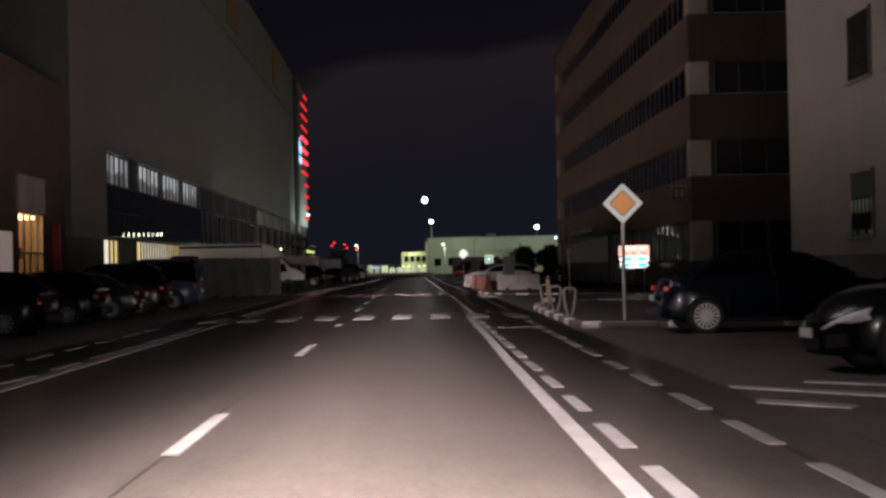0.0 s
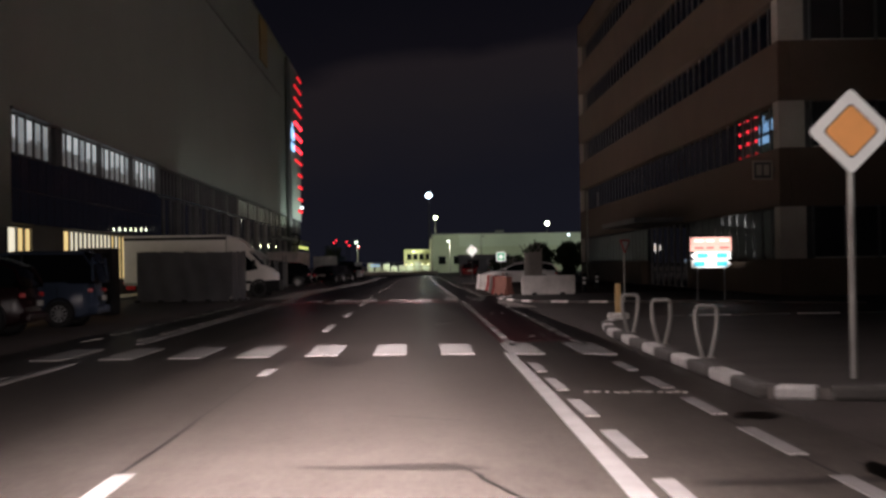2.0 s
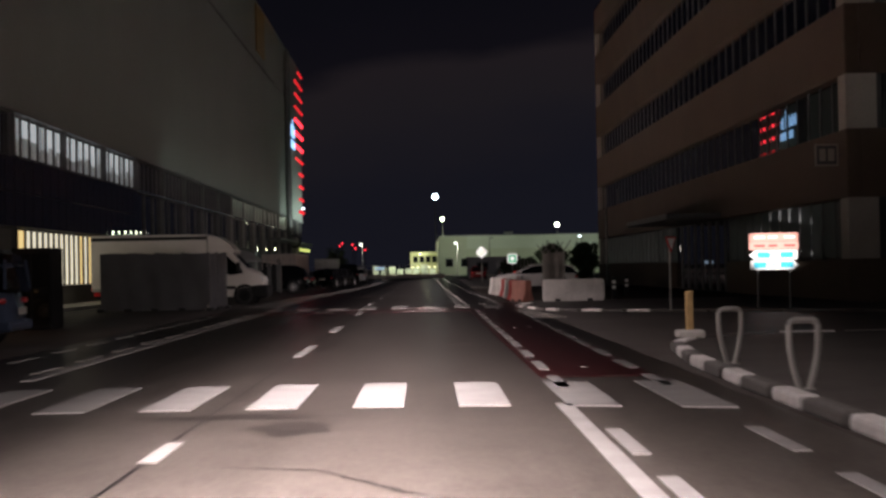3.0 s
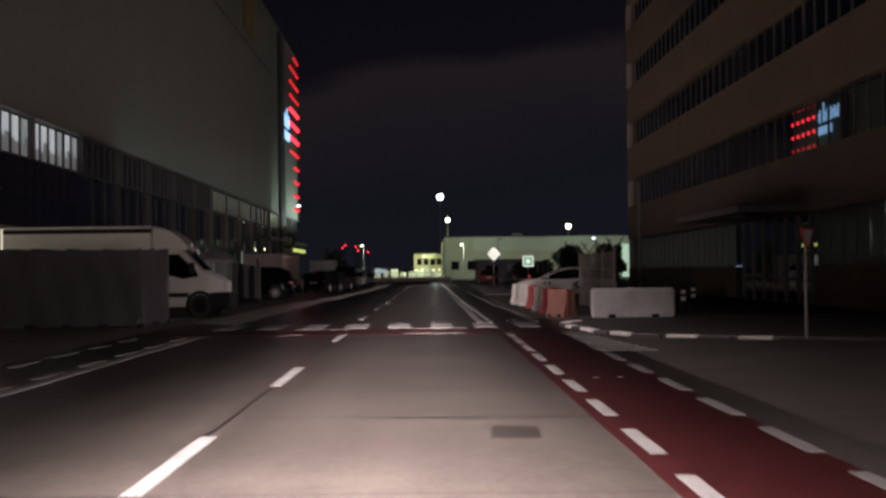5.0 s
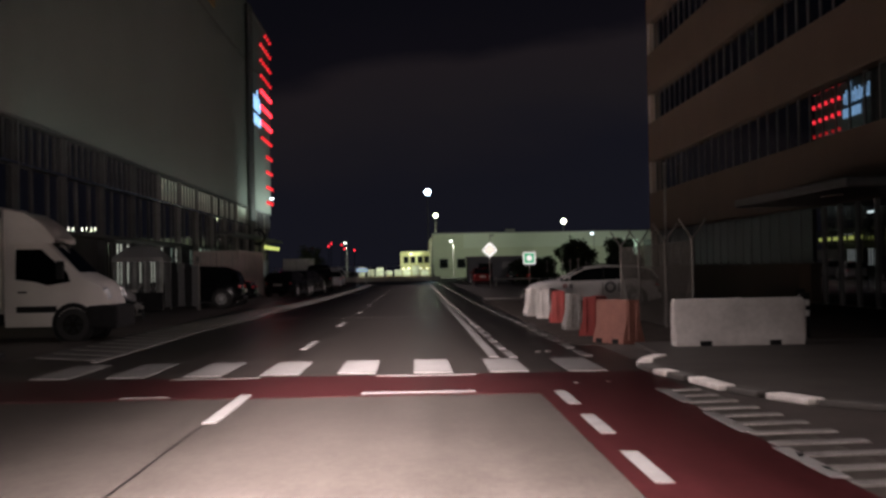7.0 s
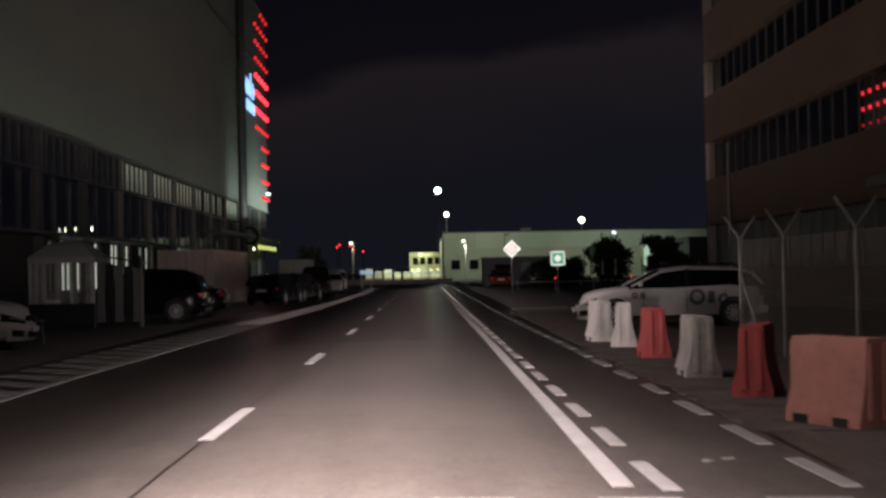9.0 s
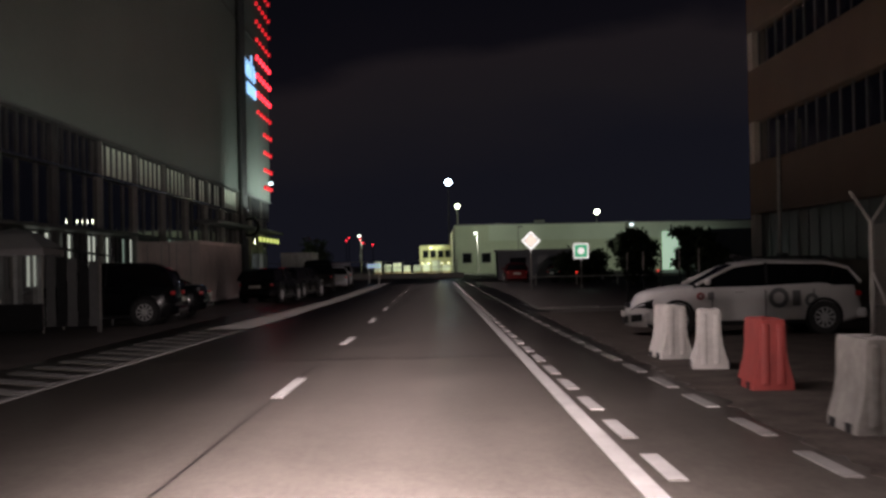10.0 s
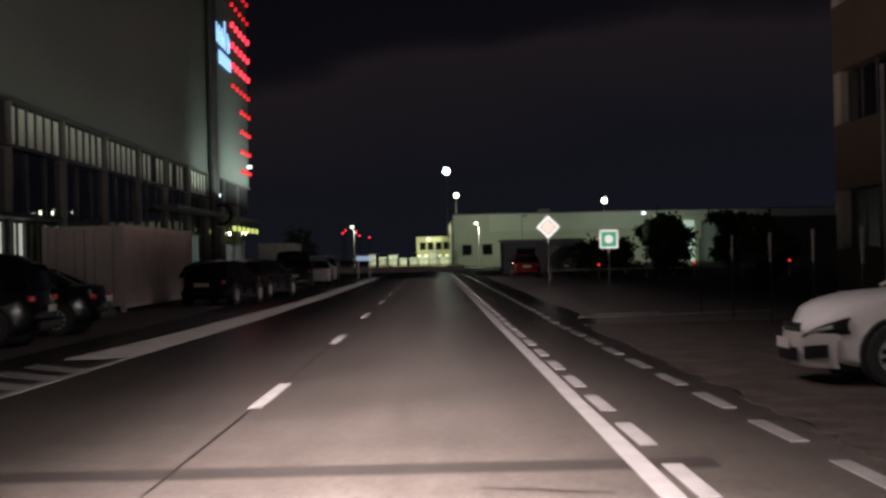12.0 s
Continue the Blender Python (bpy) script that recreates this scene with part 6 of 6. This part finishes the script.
part("roof", box(-2.95, 3.55, -0.15, 5.15, 2.451, 2.6), FRAME_METAL, cabin)
part("door", box(0.6, 1.5, -0.04, -0.003, 0.05, 2.05), FRAME_METAL, cabin)
part("window", box(-1.8, -0.4, -0.04, -0.003, 1.0, 1.9), GLASS_DARK, cabin)
# low red lamps on a rail across the yard entrance
bar = thing("yard_rail", "low rail with small red lamps across the yard", "barrier", pose(0, 160, 0))
for k in range(8):
    part("post", box(6.6 + 2.6 * k - 0.04, 6.6 + 2.6 * k + 0.04, -0.04, 0.04, 0, 0.75), STEEL, bar)
    if k % 2:
        part("red_lamp", bevelled(box(6.6 + 2.6 * k - 0.06, 6.6 + 2.6 * k + 0.06, -0.05, 0.05, 0.751, 0.86), 0.02, 1), glow("small_red_lamp", (1.0, 0.05, 0.03), 1.2), bar, "small red lamp")
part("rail", box(6.4, 25.0, -0.03, 0.03, 0.5, 0.6), STEEL, bar)


def street_lamp(x, y, height, arm, lens, label, lens_size=0.35):
    ob = thing("street_lamp", label, "street lamp", pose(x, y, 0), "lamps at the end of the street")
    part("pole", tube(bmesh.new(), [(0, 0, 0), (0, 0, height * 0.5), (0, 0, height)], [0.09, 0.07, 0.05], 10), STEEL, ob, "", True)
    part("arm", tube(bmesh.new(), [(0, 0, height - 0.05), (arm, -0.1, height + 0.05)], 0.04, 6), STEEL, ob)
    head = part("head", bevelled(box(arm - 0.35, arm + 0.35, -0.25, 0.25, height, height + 0.14), 0.04, 1), FRAME_METAL, ob)
    part("lens", bevelled(box(arm - lens_size * 0.6, arm + lens_size * 0.6, -0.3, -0.02, height - 0.12 - lens_size * 0.4, height - 0.005), 0.02, 1), lens, head, "glowing lens")
    return ob


LAMP_WARM = glow("street_lamp_lens", (0.95, 1.0, 0.85), 4.0)
street_lamp(-11.6, 300, 6.3, -0.3, LAMP_WARM, "slim street lamp beside the cross road")
street_lamp(5.95, 262, 5.6, -0.3, LAMP_WARM, "slim street lamp before the hangar")
street_lamp(26.9, 262, 6.4, -0.3, glow("white_lamp_lens", (0.8, 0.95, 1.0), 4), "slim street lamp before the hangar")
street_lamp(11.4, 262, 6.2, 0.3, surface("unlit_lens", (0.5, 0.5, 0.5), 0.3), "unlit street lamp before the hangar", 0.2)


def flood_mast(x, y, height, size, lens, label):
    ob = thing("flood_mast", label, "flood lamp", pose(x, y, 0), "flood masts of the yard")
    part("mast", tube(bmesh.new(), [(0, 0, 0), (0, 0, height)], [0.22, 0.1], 10), STEEL, ob, "", True)
    part("cross_arm", box(-size, size, -0.08, 0.08, height - 0.1, height + 0.06), STEEL, ob)
    for k in range(7):
        a = math.pi * k / 3
        px, pz = (0, 0) if k == 6 else (size * 0.5 * math.cos(a), size * 0.5 * math.sin(a))
        head = part("lamp_head", disc(bmesh.new(), (px, -0.3, height + pz), "y", size * 0.31, 0.4, 14), FRAME_METAL, ob, "", True)
        part("lens", disc(bmesh.new(), (px, -0.52, height + pz), "y", size * 0.3, 0.04, 14), lens, head, "glaring lens")
    return ob


flood_mast(3.5, 396.4, 19.9, 1.0, FLOOD, "tall flood mast with glaring blue-white lamps")
flood_mast(4.4, 330.0, 11.8, 0.55, glow("greenish_flood_lens", (0.92, 1.0, 0.7), 10), "flood mast with glaring greenish lamps")
flood_mast(26.5, 302.3, 9.4, 0.55, glow("greenish_flood_lens", (0.97, 1.0, 0.8), 13), "flood mast with glaring yellowish lamps")
# red obstruction lamps on far masts
for x, z in ((-56.7, 16.9), (-54.9, 18.6), (-48.0, 17.6), (-46.2, 15.1), (-39.7, 14.0)):
    ob = thing("obstruction_light", "red obstruction lamp on a thin far mast", "lamp", pose(x, 1000, 0), "red obstruction lamps")
    part("mast", tube(bmesh.new(), [(0, 0, 0), (0, 0, z)], 0.2, 6), BLACK_PLASTIC, ob)
    part("red_lamp", disc(bmesh.new(), (0, 0, z + 0.5), "z", 0.45, 0.9, 12), LED_RED, ob, "red lamp")
ob = thing("street_sign", "small blue-white street board on two legs", "sign", pose(-4.8, 186, 0))
part("board", box(-0.55, 0.55, 0, 0.04, 1.25, 1.6), glow("lit_board", (0.55, 0.75, 1.0), 0.35), ob, "pale lit board")
for x in (-0.4, 0.4):
    part("leg", box(x - 0.03, x + 0.03, 0.041, 0.08, 0, 1.55), STEEL, ob)

# ---- trees and hedges ----
LEAF = surface("dark_foliage", (0.032, 0.045, 0.02), 0.8, vary=0.45, scale=2.5, fine=12)
BARK = surface("bark", (0.09, 0.07, 0.05), 0.9, vary=0.3, scale=5, bump=0.3)


def tree(label, x, y, height, spread, leaves, seed, trunk=0.14, low=0.25, group="trees by the yard"):
    rng = random.Random(seed)
    ob = thing("tree", label, "tree", pose(x, y, 0), group)
    bm = bmesh.new()
    tube(bm, [(0, 0, 0), (0.05, 0.03, height * 0.35), (-0.03, 0.06, height * 0.75)], [trunk, trunk * 0.75, trunk * 0.3], 8)
    ends = []
    for k in range(11):
        a = rng.uniform(0, 2 * math.pi)
        z0 = height * rng.uniform(0.25, 0.65)
        r = spread * rng.uniform(0.45, 0.95)
        end = (r * math.cos(a), r * math.sin(a), min(height * 0.95, z0 + height * rng.uniform(0.1, 0.35)))
        tube(bm, [(0, 0, z0), (end[0] * 0.5, end[1] * 0.5, (z0 + end[2]) / 2 + 0.1), end], [trunk * 0.4, trunk * 0.25, trunk * 0.1], 5)
        ends.append(Vector(end))
    part("trunk", bm, BARK, ob, "", True)
    bm = bmesh.new()
    clumps = [e + Vector((rng.uniform(-0.3, 0.3), rng.uniform(-0.3, 0.3), rng.uniform(-0.2, 0.3))) * spread * 0.4 for e in ends for _ in range(3)]
    clumps += [Vector((rng.gauss(0, spread * 0.4), rng.gauss(0, spread * 0.4), height * rng.uniform(low, 0.95))) for _ in range(26)]
    for _ in range(leaves):
        c = rng.choice(clumps)
        d = Vector((rng.gauss(0, 1), rng.gauss(0, 1), rng.gauss(0, 0.8))) * spread * 0.17
        p = c + d
        if p.z < 0.15:
            continue
        s = rng.uniform(0.1, 0.22) * (0.6 + spread * 0.2)
        u = Vector((rng.gauss(0, 1), rng.gauss(0, 1), rng.gauss(0, 1))).normalized()
        v = u.cross(Vector((rng.gauss(0, 1), rng.gauss(0, 1), rng.gauss(0, 1)))).normalized()
        bm.faces.new([bm.verts.new(p + u * s), bm.verts.new(p + v * s * 0.55), bm.verts.new(p - u * s), bm.verts.new(p - v * s * 0.55)])
    part("crown", bm, LEAF, ob, "uneven crown of dark leaves")
    return ob


tree("dark leafy tree beside the yard entrance", 12.8, 160.0, 3.4, 1.3, 8500, 1, low=0.1)
tree("dark leafy tree beside the yard entrance", 9.9, 164.0, 1.9, 1.5, 6000, 2, low=0.1)
tree("small dark tree before the lit gate", 16.3, 160.0, 3.5, 1.0, 4200, 3)
tree("dense dark tree near the office block", 13.7, 140.0, 2.7, 1.0, 8400, 5, low=0.05)
tree("small pale-leaved tree by the gutter", -10.2, 196.0, 4.0, 1.1, 2000, 7)
